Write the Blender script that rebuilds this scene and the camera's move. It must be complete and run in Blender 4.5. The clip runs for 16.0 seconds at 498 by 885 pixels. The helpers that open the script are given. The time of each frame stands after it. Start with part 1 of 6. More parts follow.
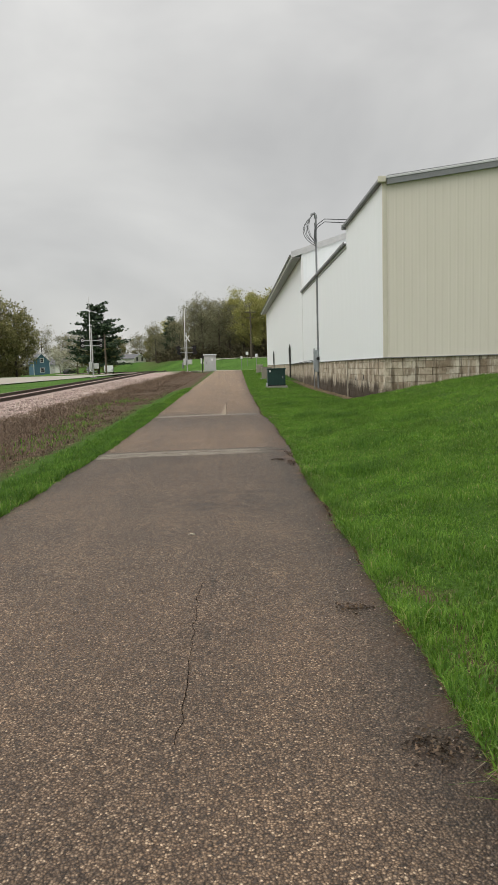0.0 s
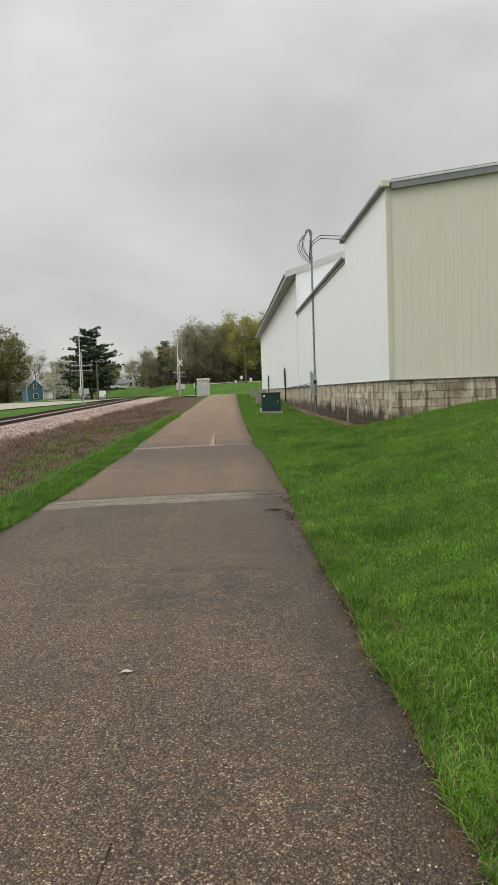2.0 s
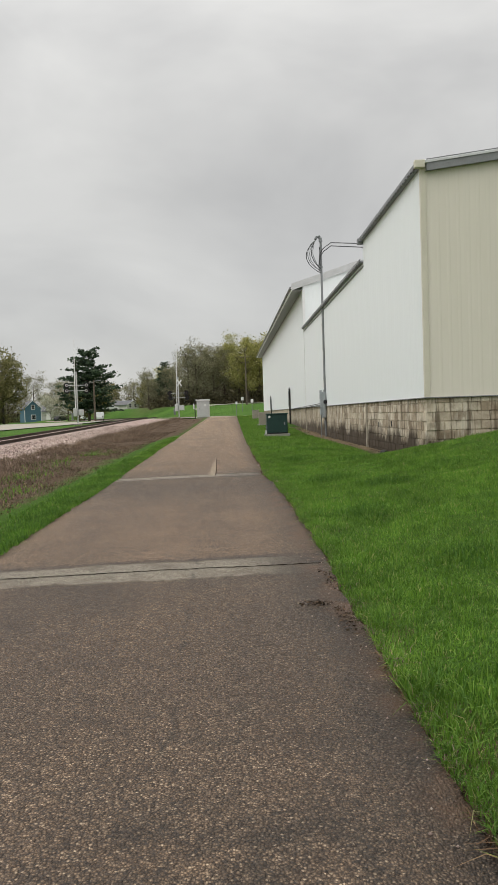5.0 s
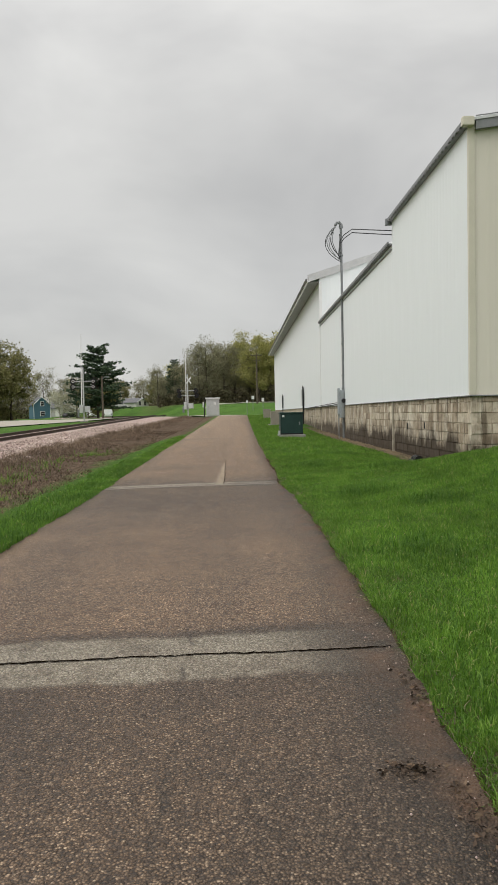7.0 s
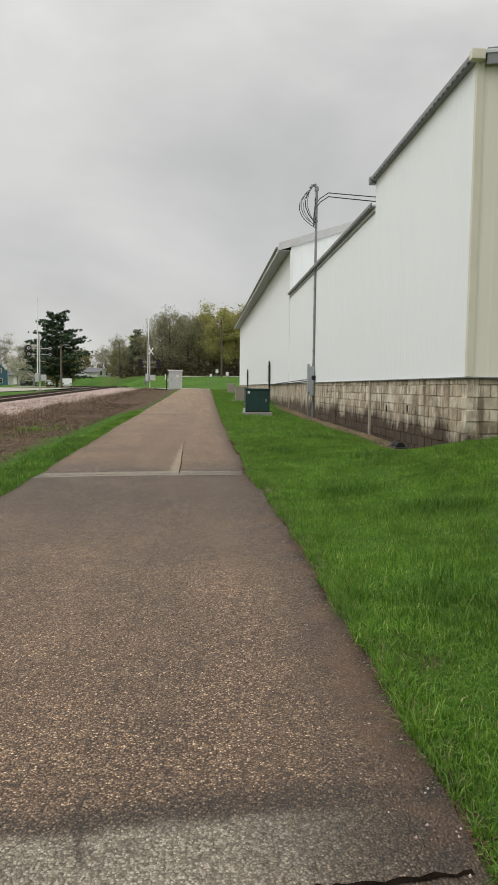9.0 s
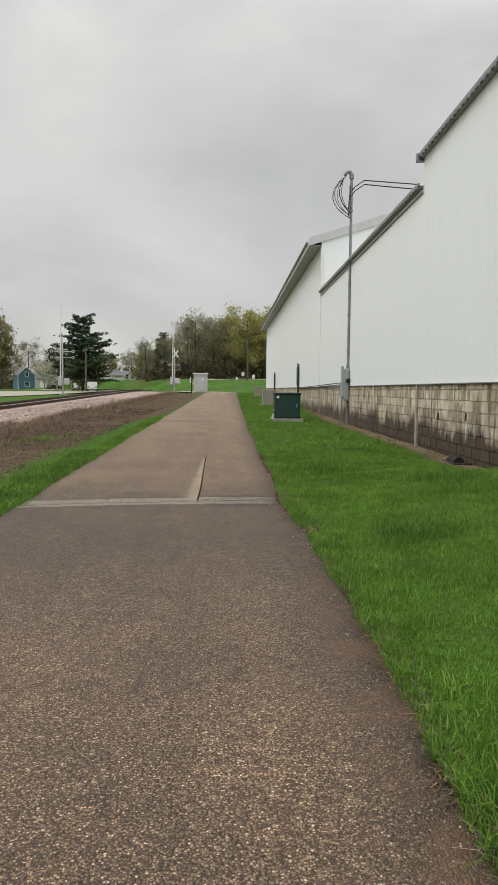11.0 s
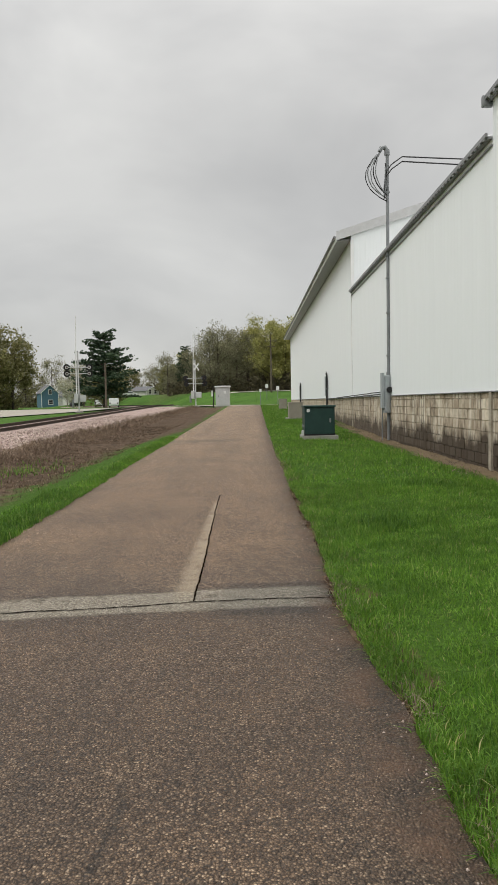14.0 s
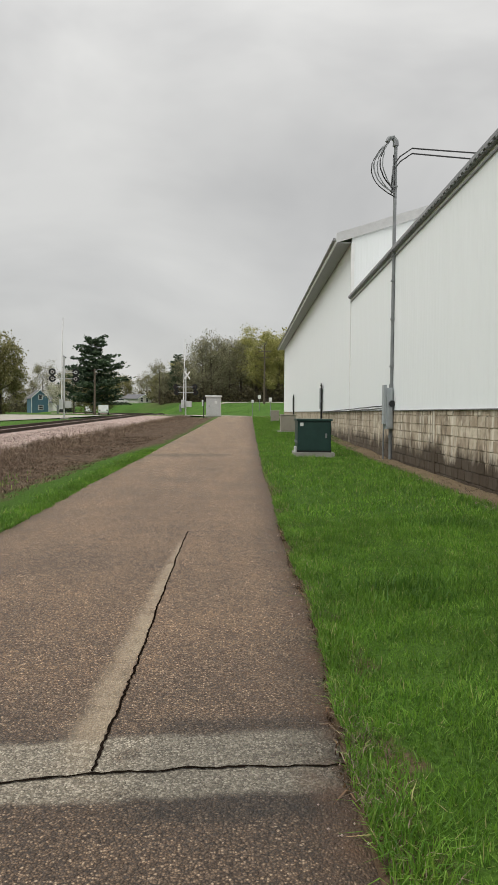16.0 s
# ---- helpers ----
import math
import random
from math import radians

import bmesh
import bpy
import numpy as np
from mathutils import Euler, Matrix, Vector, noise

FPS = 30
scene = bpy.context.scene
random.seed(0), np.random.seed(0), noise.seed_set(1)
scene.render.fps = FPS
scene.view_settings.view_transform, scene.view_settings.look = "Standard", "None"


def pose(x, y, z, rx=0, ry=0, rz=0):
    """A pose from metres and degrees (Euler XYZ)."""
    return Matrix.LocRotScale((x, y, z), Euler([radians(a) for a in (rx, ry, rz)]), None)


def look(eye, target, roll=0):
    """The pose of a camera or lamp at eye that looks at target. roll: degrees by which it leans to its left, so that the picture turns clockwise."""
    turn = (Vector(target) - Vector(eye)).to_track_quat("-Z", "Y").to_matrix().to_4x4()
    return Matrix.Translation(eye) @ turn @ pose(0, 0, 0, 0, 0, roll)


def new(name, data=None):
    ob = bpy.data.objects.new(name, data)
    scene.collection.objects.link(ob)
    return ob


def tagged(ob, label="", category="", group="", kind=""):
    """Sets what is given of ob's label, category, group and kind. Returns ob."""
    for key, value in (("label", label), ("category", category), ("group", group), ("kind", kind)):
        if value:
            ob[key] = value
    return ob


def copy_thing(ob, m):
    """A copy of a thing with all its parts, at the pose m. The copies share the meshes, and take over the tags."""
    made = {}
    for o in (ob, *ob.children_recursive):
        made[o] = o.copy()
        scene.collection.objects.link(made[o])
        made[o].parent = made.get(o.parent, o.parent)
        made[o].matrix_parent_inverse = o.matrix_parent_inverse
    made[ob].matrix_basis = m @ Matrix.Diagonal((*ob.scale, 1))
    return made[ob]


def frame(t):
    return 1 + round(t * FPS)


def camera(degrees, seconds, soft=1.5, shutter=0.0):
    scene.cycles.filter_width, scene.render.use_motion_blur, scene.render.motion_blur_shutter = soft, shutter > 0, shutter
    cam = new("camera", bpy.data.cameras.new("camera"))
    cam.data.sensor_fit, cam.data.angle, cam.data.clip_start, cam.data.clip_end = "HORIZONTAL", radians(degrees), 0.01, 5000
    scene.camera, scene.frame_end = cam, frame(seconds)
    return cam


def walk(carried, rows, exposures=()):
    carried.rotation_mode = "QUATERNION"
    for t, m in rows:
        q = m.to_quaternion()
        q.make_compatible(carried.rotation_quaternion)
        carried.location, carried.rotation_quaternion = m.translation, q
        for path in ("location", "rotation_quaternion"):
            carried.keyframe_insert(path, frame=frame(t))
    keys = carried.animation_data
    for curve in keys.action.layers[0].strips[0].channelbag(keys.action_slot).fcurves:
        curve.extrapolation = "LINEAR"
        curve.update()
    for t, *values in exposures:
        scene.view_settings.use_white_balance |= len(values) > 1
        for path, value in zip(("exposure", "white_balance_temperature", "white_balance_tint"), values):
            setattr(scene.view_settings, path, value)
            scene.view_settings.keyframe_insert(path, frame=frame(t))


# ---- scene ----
cam = camera(40.2, 16.0)
PATH = [
    (0, (0.683, -0.566, 1.323), (0.735, 1.422, 1.103), -1.7),
    (0.5, (0.723, -0.027, 1.324), (0.797, 1.962, 1.122), -1.8),
    (1, (0.753, 0.534, 1.322), (0.84, 2.523, 1.131), -2.0),
    (1.5, (0.857, 1.083, 1.318), (0.942, 3.074, 1.147), -2.0),
    (2, (0.861, 1.562, 1.326), (0.928, 3.555, 1.176), -2.1),
    (2.5, (0.884, 2.048, 1.322), (0.948, 4.044, 1.203), -2.1),
    (3, (0.837, 2.639, 1.309), (0.896, 4.636, 1.22), -2.3),
    (5.5, (0.788, 5.077, 1.267), (0.859, 7.074, 1.183), -1.9),
    (6, (0.777, 5.639, 1.264), (0.84, 7.636, 1.184), -1.7),
    (6.5, (0.788, 6.152, 1.262), (0.851, 8.149, 1.185), -1.6),
    (7, (0.782, 6.677, 1.243), (0.824, 8.675, 1.156), -1.2),
    (7.5, (0.783, 7.072, 1.279), (0.787, 9.069, 1.162), -1.0),
    (8, (0.769, 7.611, 1.281), (0.691, 9.605, 1.155), -0.1),
    (8.5, (0.813, 8.02, 1.292), (0.941, 10.012, 1.168), 0.4),
    (9, (0.842, 8.52, 1.288), (0.993, 10.507, 1.125), 0.6),
    (9.5, (0.868, 9.02, 1.299), (0.99, 11.005, 1.087), 0.2),
    (9.7, (0.868, 9.22, 1.321), (0.963, 11.208, 1.125), 0.6),
    (11.8, (0.902, 11.406, 1.347), (0.956, 13.4, 1.2), 0.3),
    (12, (0.924, 11.683, 1.352), (0.962, 13.677, 1.208), 0.5),
    (12.5, (0.972, 12.25, 1.326), (1.155, 14.234, 1.15), 0.3),
    (13, (0.962, 12.771, 1.348), (1.013, 14.767, 1.23), 0.8),
    (13.5, (0.982, 13.288, 1.338), (1.115, 15.279, 1.211), -1.9),
    (14, (0.974, 13.768, 1.381), (0.975, 15.765, 1.261), -1.1),
    (14.5, (0.975, 14.251, 1.37), (1.009, 16.246, 1.228), -1.5),
    (15, (1.023, 14.778, 1.383), (1.048, 16.772, 1.237), -2.1),
    (15.5, (1.078, 15.308, 1.37), (1.15, 17.303, 1.258), -0.9),
    (16, (1.124, 15.807, 1.385), (1.149, 17.805, 1.297), 0.5),
]
walk(cam, [(t, look(eye, target, roll)) for t, eye, target, roll in PATH], exposures=[(0.0, 0.2), (16.0, 0.2)])

# ---- world and light ----
world = bpy.data.worlds.new("overcast_sky")
scene.world = world
world.use_nodes = True
wn, wl = world.node_tree.nodes, world.node_tree.links
wn.clear()
w_out = wn.new("ShaderNodeOutputWorld")
w_bg = wn.new("ShaderNodeBackground")
w_sky = wn.new("ShaderNodeTexSky")
w_sky.sky_type = "NISHITA"
w_sky.sun_disc = False
w_sky.sun_elevation = radians(52)
w_sky.sun_rotation = radians(250)
w_skygain = wn.new("ShaderNodeVectorMath")
w_skygain.operation = "SCALE"
w_skygain.inputs["Scale"].default_value = 0.10
w_co = wn.new("ShaderNodeTexCoord")
w_sep = wn.new("ShaderNodeSeparateXYZ")
w_map = wn.new("ShaderNodeMapping")
w_map.inputs["Scale"].default_value = (1.0, 1.0, 1.9)
w_noise = wn.new("ShaderNodeTexNoise")
w_noise.inputs["Scale"].default_value = 1.9
w_noise.inputs["Detail"].default_value = 5.0
w_noise.inputs["Roughness"].default_value = 0.52
w_noise.inputs["Distortion"].default_value = 0.35
w_cloud = wn.new("ShaderNodeValToRGB")
w_cloud.color_ramp.elements[0].position = 0.30
w_cloud.color_ramp.elements[0].color = (0.70, 0.692, 0.678, 1)
w_cloud.color_ramp.elements[1].position = 0.72
w_cloud.color_ramp.elements[1].color = (1.19, 1.175, 1.125, 1)
w_grad = wn.new("ShaderNodeMapRange")
w_grad.inputs["From Min"].default_value = 0.0
w_grad.inputs["From Max"].default_value = 1.0
w_grad.inputs["To Min"].default_value = 0.46
w_grad.inputs["To Max"].default_value = 2.5
w_pow = wn.new("ShaderNodeMath")
w_pow.operation = "POWER"
w_pow.inputs[1].default_value = 2.8
w_mul = wn.new("ShaderNodeVectorMath")
w_mul.operation = "SCALE"
w_mix = wn.new("ShaderNodeMix")
w_mix.data_type = "RGBA"
w_mix.inputs["Factor"].default_value = 0.90
wl.new(w_co.outputs["Generated"], w_map.inputs["Vector"])
wl.new(w_map.outputs["Vector"], w_noise.inputs["Vector"])
wl.new(w_noise.outputs["Fac"], w_cloud.inputs["Fac"])
wl.new(w_co.outputs["Generated"], w_sep.inputs["Vector"])
wl.new(w_sep.outputs["Z"], w_pow.inputs[0])
wl.new(w_pow.outputs[0], w_grad.inputs["Value"])
w_low = wn.new("ShaderNodeMapRange")
w_low.inputs["From Min"].default_value = 0.0
w_low.inputs["From Max"].default_value = 0.30
w_low.inputs["To Min"].default_value = 0.16
w_low.inputs["To Max"].default_value = 0.0
w_sum = wn.new("ShaderNodeMath")
w_sum.operation = "ADD"
wl.new(w_sep.outputs["Z"], w_low.inputs["Value"])
wl.new(w_grad.outputs["Result"], w_sum.inputs[0])
wl.new(w_low.outputs["Result"], w_sum.inputs[1])
wl.new(w_cloud.outputs["Color"], w_mul.inputs[0])
wl.new(w_sum.outputs[0], w_mul.inputs["Scale"])
wl.new(w_sky.outputs["Color"], w_skygain.inputs[0])
wl.new(w_skygain.outputs["Vector"], w_mix.inputs["A"])
wl.new(w_mul.outputs["Vector"], w_mix.inputs["B"])
wl.new(w_mix.outputs["Result"], w_bg.inputs["Color"])
w_bg.inputs["Strength"].default_value = 1.0
wl.new(w_bg.outputs["Background"], w_out.inputs["Surface"])

sun_data = bpy.data.lights.new("sun", "SUN")
sun_data.energy = 1.2
sun_data.angle = radians(45)
sun_data.color = (1.0, 0.98, 0.95)
sun = new("sun", sun_data)
sun.matrix_world = look((-30, -14, 45), (0, 0, 0))


# ---- materials ----
def node(mat, kind, **inputs):
    n = mat.node_tree.nodes.new(kind)
    for key, value in inputs.items():
        n.inputs[key.replace("_", " ")].default_value = value
    return n


def base_material(name, rough=0.8, metal=0.0):
    mat = bpy.data.materials.new(name)
    mat.use_nodes = True
    bsdf = mat.node_tree.nodes["Principled BSDF"]
    bsdf.inputs["Roughness"].default_value = rough
    bsdf.inputs["Metallic"].default_value = metal
    bsdf.inputs["Specular IOR Level"].default_value = 0.35
    return mat, bsdf, mat.node_tree.links


def coords(mat, scale=(1, 1, 1)):
    """World-size coordinates of the object, scaled."""
    c = node(mat, "ShaderNodeTexCoord")
    m = node(mat, "ShaderNodeMapping")
    m.inputs["Scale"].default_value = scale
    mat.node_tree.links.new(c.outputs["Object"], m.inputs["Vector"])
    return m.outputs["Vector"]


def ramp(mat, fac, stops):
    r = node(mat, "ShaderNodeValToRGB")
    els = r.color_ramp.elements
    while len(els) < len(stops):
        els.new(0.5)
    for e, (p, c) in zip(els, stops):
        e.position = p
        e.color = (*c, 1) if len(c) == 3 else c
    mat.node_tree.links.new(fac, r.inputs["Fac"])
    return r.outputs["Color"]


def noise_tex(mat, vec, scale, detail=4.0, rough=0.55):
    n = node(mat, "ShaderNodeTexNoise", Scale=scale, Detail=detail, Roughness=rough)
    mat.node_tree.links.new(vec, n.inputs["Vector"])
    return n.outputs["Fac"]


def blend(mat, a, b, fac, how="MIX"):
    m = node(mat, "ShaderNodeMix")
    m.data_type = "RGBA"
    m.blend_type = how
    ln = mat.node_tree.links
    for sock, val in ((m.inputs["A"], a), (m.inputs["B"], b), (m.inputs["Factor"], fac)):
        if isinstance(val, (int, float)):
            sock.default_value = val
        elif isinstance(val, tuple):
            sock.default_value = (*val, 1)
        else:
            ln.new(val, sock)
    return m.outputs["Result"]


def maths(mat, how, a, b=0.0):
    m = node(mat, "ShaderNodeMath")
    m.operation = how
    for i, val in enumerate((a, b)):
        if isinstance(val, (int, float)):
            m.inputs[i].default_value = val
        else:
            mat.node_tree.links.new(val, m.inputs[i])
    return m.outputs[0]


def bump(mat, bsdf, height, strength, distance):
    b = node(mat, "ShaderNodeBump", Strength=strength, Distance=distance)
    mat.node_tree.links.new(height, b.inputs["Height"])
    mat.node_tree.links.new(b.outputs["Normal"], bsdf.inputs["Normal"])


def speckled(name, dark, light, rough=0.8, metal=0.0, scale=6.0, grain=60.0, relief=0.3, depth=0.004):
    """A surface with blotches and fine grain between two colours."""
    mat, bsdf, ln = base_material(name, rough, metal)
    v = coords(mat)
    big = noise_tex(mat, v, scale, 5.0, 0.6)
    fine = noise_tex(mat, v, grain, 3.0, 0.6)
    both = maths(mat, "ADD", maths(mat, "MULTIPLY", big, 0.6), maths(mat, "MULTIPLY", fine, 0.4))
    ln.new(ramp(mat, both, [(0.34, dark), (0.66, light)]), bsdf.inputs["Base Color"])
    bump(mat, bsdf, fine, relief, depth)
    return mat


def siding(name, colour, dirt):
    """Painted ribbed steel with faint streaks running down."""
    mat, bsdf, ln = base_material(name, 0.5)
    v = coords(mat, (2.2, 2.2, 0.22))
    streak = noise_tex(mat, v, 1.6, 6.0, 0.62)
    cloud = noise_tex(mat, coords(mat), 0.35, 3.0, 0.5)
    c = ramp(mat, streak, [(0.28, dirt), (0.62, colour)])
    c = blend(mat, c, tuple(0.93 * k for k in colour), cloud)
    info = node(mat, "ShaderNodeObjectInfo")
    tone = ramp(mat, info.outputs["Random"], [(0.0, (0.993, 0.994, 0.994)), (1.0, (1.0, 1.0, 1.0))])
    ln.new(blend(mat, c, tone, 1.0, "MULTIPLY"), bsdf.inputs["Base Color"])
    bump(mat, bsdf, noise_tex(mat, coords(mat, (1, 1, 0.5)), 1.4, 2.0), 0.12, 0.01)
    return mat


M = {}
M["white_siding"] = siding("white_siding", (0.83, 0.86, 0.862), (0.785, 0.812, 0.812))
M["beige_siding"] = siding("beige_siding", (0.755, 0.715, 0.62), (0.70, 0.66, 0.56))
M["grey_trim"] = speckled("grey_trim", (0.20, 0.205, 0.21), (0.27, 0.275, 0.28), 0.5, 0.2, 3, 40, 0.1)
M["cream_trim"] = speckled("cream_trim", (0.60, 0.57, 0.47), (0.66, 0.63, 0.52), 0.5, 0.0, 3, 40, 0.1)
M["white_trim"] = speckled("white_trim", (0.70, 0.71, 0.70), (0.80, 0.80, 0.79), 0.5, 0.0, 3, 40, 0.1)
M["roof_metal"] = speckled("roof_metal", (0.55, 0.56, 0.56), (0.66, 0.67, 0.67), 0.45, 0.3, 2, 30, 0.1)
M["soffit"] = speckled("soffit", (0.27, 0.275, 0.28), (0.35, 0.355, 0.36), 0.6, 0.0, 3, 40, 0.1)
M["concrete"] = speckled("concrete", (0.21, 0.20, 0.175), (0.35, 0.34, 0.305), 0.9, 0.0, 4, 80, 0.4)
M["galvanised"] = speckled("galvanised", (0.17, 0.18, 0.185), (0.26, 0.27, 0.275), 0.5, 0.3, 5, 60, 0.1)
M["grey_enamel"] = speckled("grey_enamel", (0.30, 0.33, 0.34), (0.37, 0.40, 0.41), 0.45, 0.0, 5, 60, 0.1)
M["green_enamel"] = speckled("green_enamel", (0.012, 0.036, 0.032), (0.020, 0.055, 0.047), 0.5, 0.0, 4, 60, 0.1)
M["black_plastic"] = speckled("black_plastic", (0.010, 0.010, 0.011), (0.022, 0.022, 0.022), 0.5, 0.0, 5, 60, 0.1)
M["wood_pole"] = speckled("wood_pole", (0.07, 0.055, 0.04), (0.16, 0.13, 0.10), 0.9, 0.0, 3, 40, 0.4)
M["rail_steel"] = speckled("rail_steel", (0.035, 0.024, 0.018), (0.085, 0.06, 0.045), 0.6, 0.5, 5, 60, 0.2)
M["tie_wood"] = speckled("tie_wood", (0.03, 0.024, 0.02), (0.09, 0.075, 0.06), 0.95, 0.0, 5, 40, 0.5)
M["white_paint"] = speckled("white_paint", (0.66, 0.66, 0.65), (0.80, 0.80, 0.79), 0.55, 0.0, 4, 50, 0.1)
M["pale_grey"] = speckled("pale_grey", (0.48, 0.48, 0.48), (0.58, 0.58, 0.58), 0.5, 0.1, 4, 50, 0.1)


# ---- mesh helpers ----
def mesh_object(name, verts, faces, material, parent=None, label="", smooth=False):
    me = bpy.data.meshes.new(name)
    me.from_pydata([tuple(v) for v in verts], [], faces)
    me.update()
    if material:
        me.materials.append(material)
    if smooth:
        me.shade_smooth()
    ob = new(name, me)
    if parent:
        ob.parent = parent
    if label:
        ob["label"] = label
    return ob


def part(name, bm, material, parent=None, label="", smooth=False):
    me = bpy.data.meshes.new(name)
    bmesh.ops.recalc_face_normals(bm, faces=bm.faces)
    bm.to_mesh(me)
    bm.free()
    me.materials.append(material)
    if smooth:
        me.shade_smooth()
    ob = new(name, me)
    if parent:
        ob.parent = parent
    if label:
        ob["label"] = label
    return ob


def same_mesh(name, data, m, parent, label=""):
    ob = new(name, data)
    ob.parent = parent
    ob.matrix_basis = m
    if label:
        ob["label"] = label
    return ob


def thing(name, x, y, z, label, category, group="", rz=0.0, kind=""):
    ob = new(name)
    ob.empty_display_size = 0.1
    ob.matrix_world = pose(x, y, z, 0, 0, rz)
    return tagged(ob, label, category, group, kind)


def add_box(bm, x0, y0, z0, x1, y1, z1, bevel=0.0, m=None):
    got = bmesh.ops.create_cube(bm, size=1.0)["verts"]
    mat = Matrix.Translation(((x0 + x1) / 2, (y0 + y1) / 2, (z0 + z1) / 2)) @ Matrix.Diagonal((abs(x1 - x0), abs(y1 - y0), abs(z1 - z0), 1))
    bmesh.ops.transform(bm, matrix=(m @ mat) if m else mat, verts=got)
    if bevel > 0:
        edges = list({e for v in got for e in v.link_edges})
        bmesh.ops.bevel(bm, geom=edges, offset=bevel, segments=2, affect="EDGES", profile=0.6)
    return bm


def box(x0, y0, z0, x1, y1, z1, bevel=0.0):
    return add_box(bmesh.new(), x0, y0, z0, x1, y1, z1, bevel)


def add_tube(bm, points, radius, sides=8, end_radius=None):
    """A round bar along points, tapering to end_radius."""
    pts = [Vector(p) for p in points]
    rings = []
    n = len(pts)
    for i, p in enumerate(pts):
        d = (pts[min(i + 1, n - 1)] - pts[max(i - 1, 0)]).normalized()
        a = d.orthogonal().normalized() if abs(d.z) > 0.95 else d.cross(Vector((0, 0, 1))).normalized()
        b = d.cross(a).normalized()
        r = radius if end_radius is None else radius + (end_radius - radius) * i / max(1, n - 1)
        rings.append([bm.verts.new(p + r * (math.cos(k * math.tau / sides) * a + math.sin(k * math.tau / sides) * b)) for k in range(sides)])
    for r0, r1 in zip(rings, rings[1:]):
        for k in range(sides):
            bm.faces.new((r0[k], r0[(k + 1) % sides], r1[(k + 1) % sides], r1[k]))
    bm.faces.new(rings[0][::-1])
    bm.faces.new(rings[-1])
    return bm


def tube(points, radius, sides=8, end_radius=None):
    return add_tube(bmesh.new(), points, radius, sides, end_radius)


def add_disc(bm, centre, axis, radius, depth, sides=20):
    c, a = Vector(centre), Vector(axis).normalized()
    return add_tube(bm, [c, c + a * depth], radius, sides)


def ramp01(v, a, b):
    t = min(1.0, max(0.0, (v - a) / (b - a)))
    return t * t * (3 - 2 * t)


# ---- terrain ----
def rise(y):
    """The trail climbs gently towards the crossing."""
    t = min(y, 86.0) - 17.0
    return 0.0139 * (t + math.sqrt(t * t + 4.0)) / 2


def trail_x(y):
    return 0.0095 * max(0.0, y - 20.0)


def along(y, table):
    """A value that runs smoothly through (y, value) rows."""
    for (a, va), (b, vb) in zip(table, table[1:]):
        if y < b:
            return va + (vb - va) * ramp01(y, a, b)
    return table[-1][1]


def right_half(y):
    """Half width of the trail on the lawn side: the worn edge wanders."""
    w = along(y, ((0.5, 1.48), (3.5, 1.53), (8.5, 1.55), (11.0, 1.63), (14.0, 1.67), (16.2, 1.65), (18.3, 1.54), (20.2, 1.60), (23.0, 1.55), (30.0, 1.50), (90.0, 1.66)))
    return w + 0.022 * noise.noise((8.3, y * 0.8, 0)) + 0.028 * noise.noise((2.3, y * 3.5, 0))


def left_half(y):
    w = along(y, ((5.0, 1.50), (8.0, 1.47), (12.0, 1.40), (17.5, 1.41), (22.0, 1.45), (30.0, 1.50), (90.0, 1.68)))
    return w + 0.03 * noise.noise((0.3, y * 0.9, 0)) + 0.03 * noise.noise((4.3, y * 4.0, 0))


WALL_X = 5.27


def track_x(y):
    """The railway runs straight, then bends away past the crossing."""
    return -9.35 - 0.004 * max(0.0, y - 95.0) ** 2


def land(x, y):
    """Height of the ground."""
    z = rise(min(y, 86.0))
    far = ramp01(y, 92, 118)
    z = z * (1 - far) + 0.75 * far
    cx = trail_x(y) if y < 90 else trail_x(90)
    e = x - cx
    if e > right_half(y) - 0.03:
        z += -0.008 + 0.020 * ramp01(e, right_half(y), right_half(y) + 0.2) + 0.020 * noise.noise((y * 1.6, 5.1, 1.7)) + 0.08 * ramp01(x, 1.7, 3.4) * (1 - ramp01(y, 24, 34)) - 0.13 * ramp01(x, 3.9, 5.0) * ramp01(y, 19.6, 21.5) * (1 - ramp01(y, 40, 60))
        z += 0.80 * ramp01(x, 2.2, 8.4) * (1 - ramp01(y, 18.4, 20.6))
        z += 0.04 * (noise.noise((x * 0.35, y * 0.35, 3.1)))
    elif e < 0.03 - left_half(y):
        if y < 90:
            z += -0.004 - 0.09 * ramp01(-e, 1.7, 3.2) + 0.11 * ramp01(-e, 3.6, 6.0) + 0.05 * ramp01(-e, 6.2, 7.6) + 0.03 * noise.noise((y * 1.4, 2.1, 4.7)) * (1 - ramp01(-e, 1.6, 2.2))
            z -= 0.22 * ramp01(-e, 11.2, 13.5) + 0.26 * ramp01(-e, 13.5, 26)
            z += (0.07 * noise.noise((x * 0.8, y * 0.8, 1.3)) + 0.05 * noise.noise((x * 2.6, y * 2.2, 5.3))) * ramp01(-e, 1.9, 3.0) * (1 - ramp01(-e, 6.5, 7.2))
        else:
            z += 0.05 * (1 - far) * (1 - ramp01(-e, 6, 14)) - 0.45 * (1 - far) * ramp01(-e, 11.2, 26)
            z += 0.04 * noise.noise((x * 0.1, y * 0.1, 1.3))
    else:
        z -= 0.06
    hill = ramp01(y, 98, 150) * ramp01(x, max(-60.0, track_x(y)) + 6.0, max(-60.0, track_x(y)) + 17)
    z += 2.7 * hill
    z += 16.0 * ramp01(y, 165, 330) * ramp01(x, -34, 26)
    z += 9.0 * ramp01(y, 330, 900)
    return z


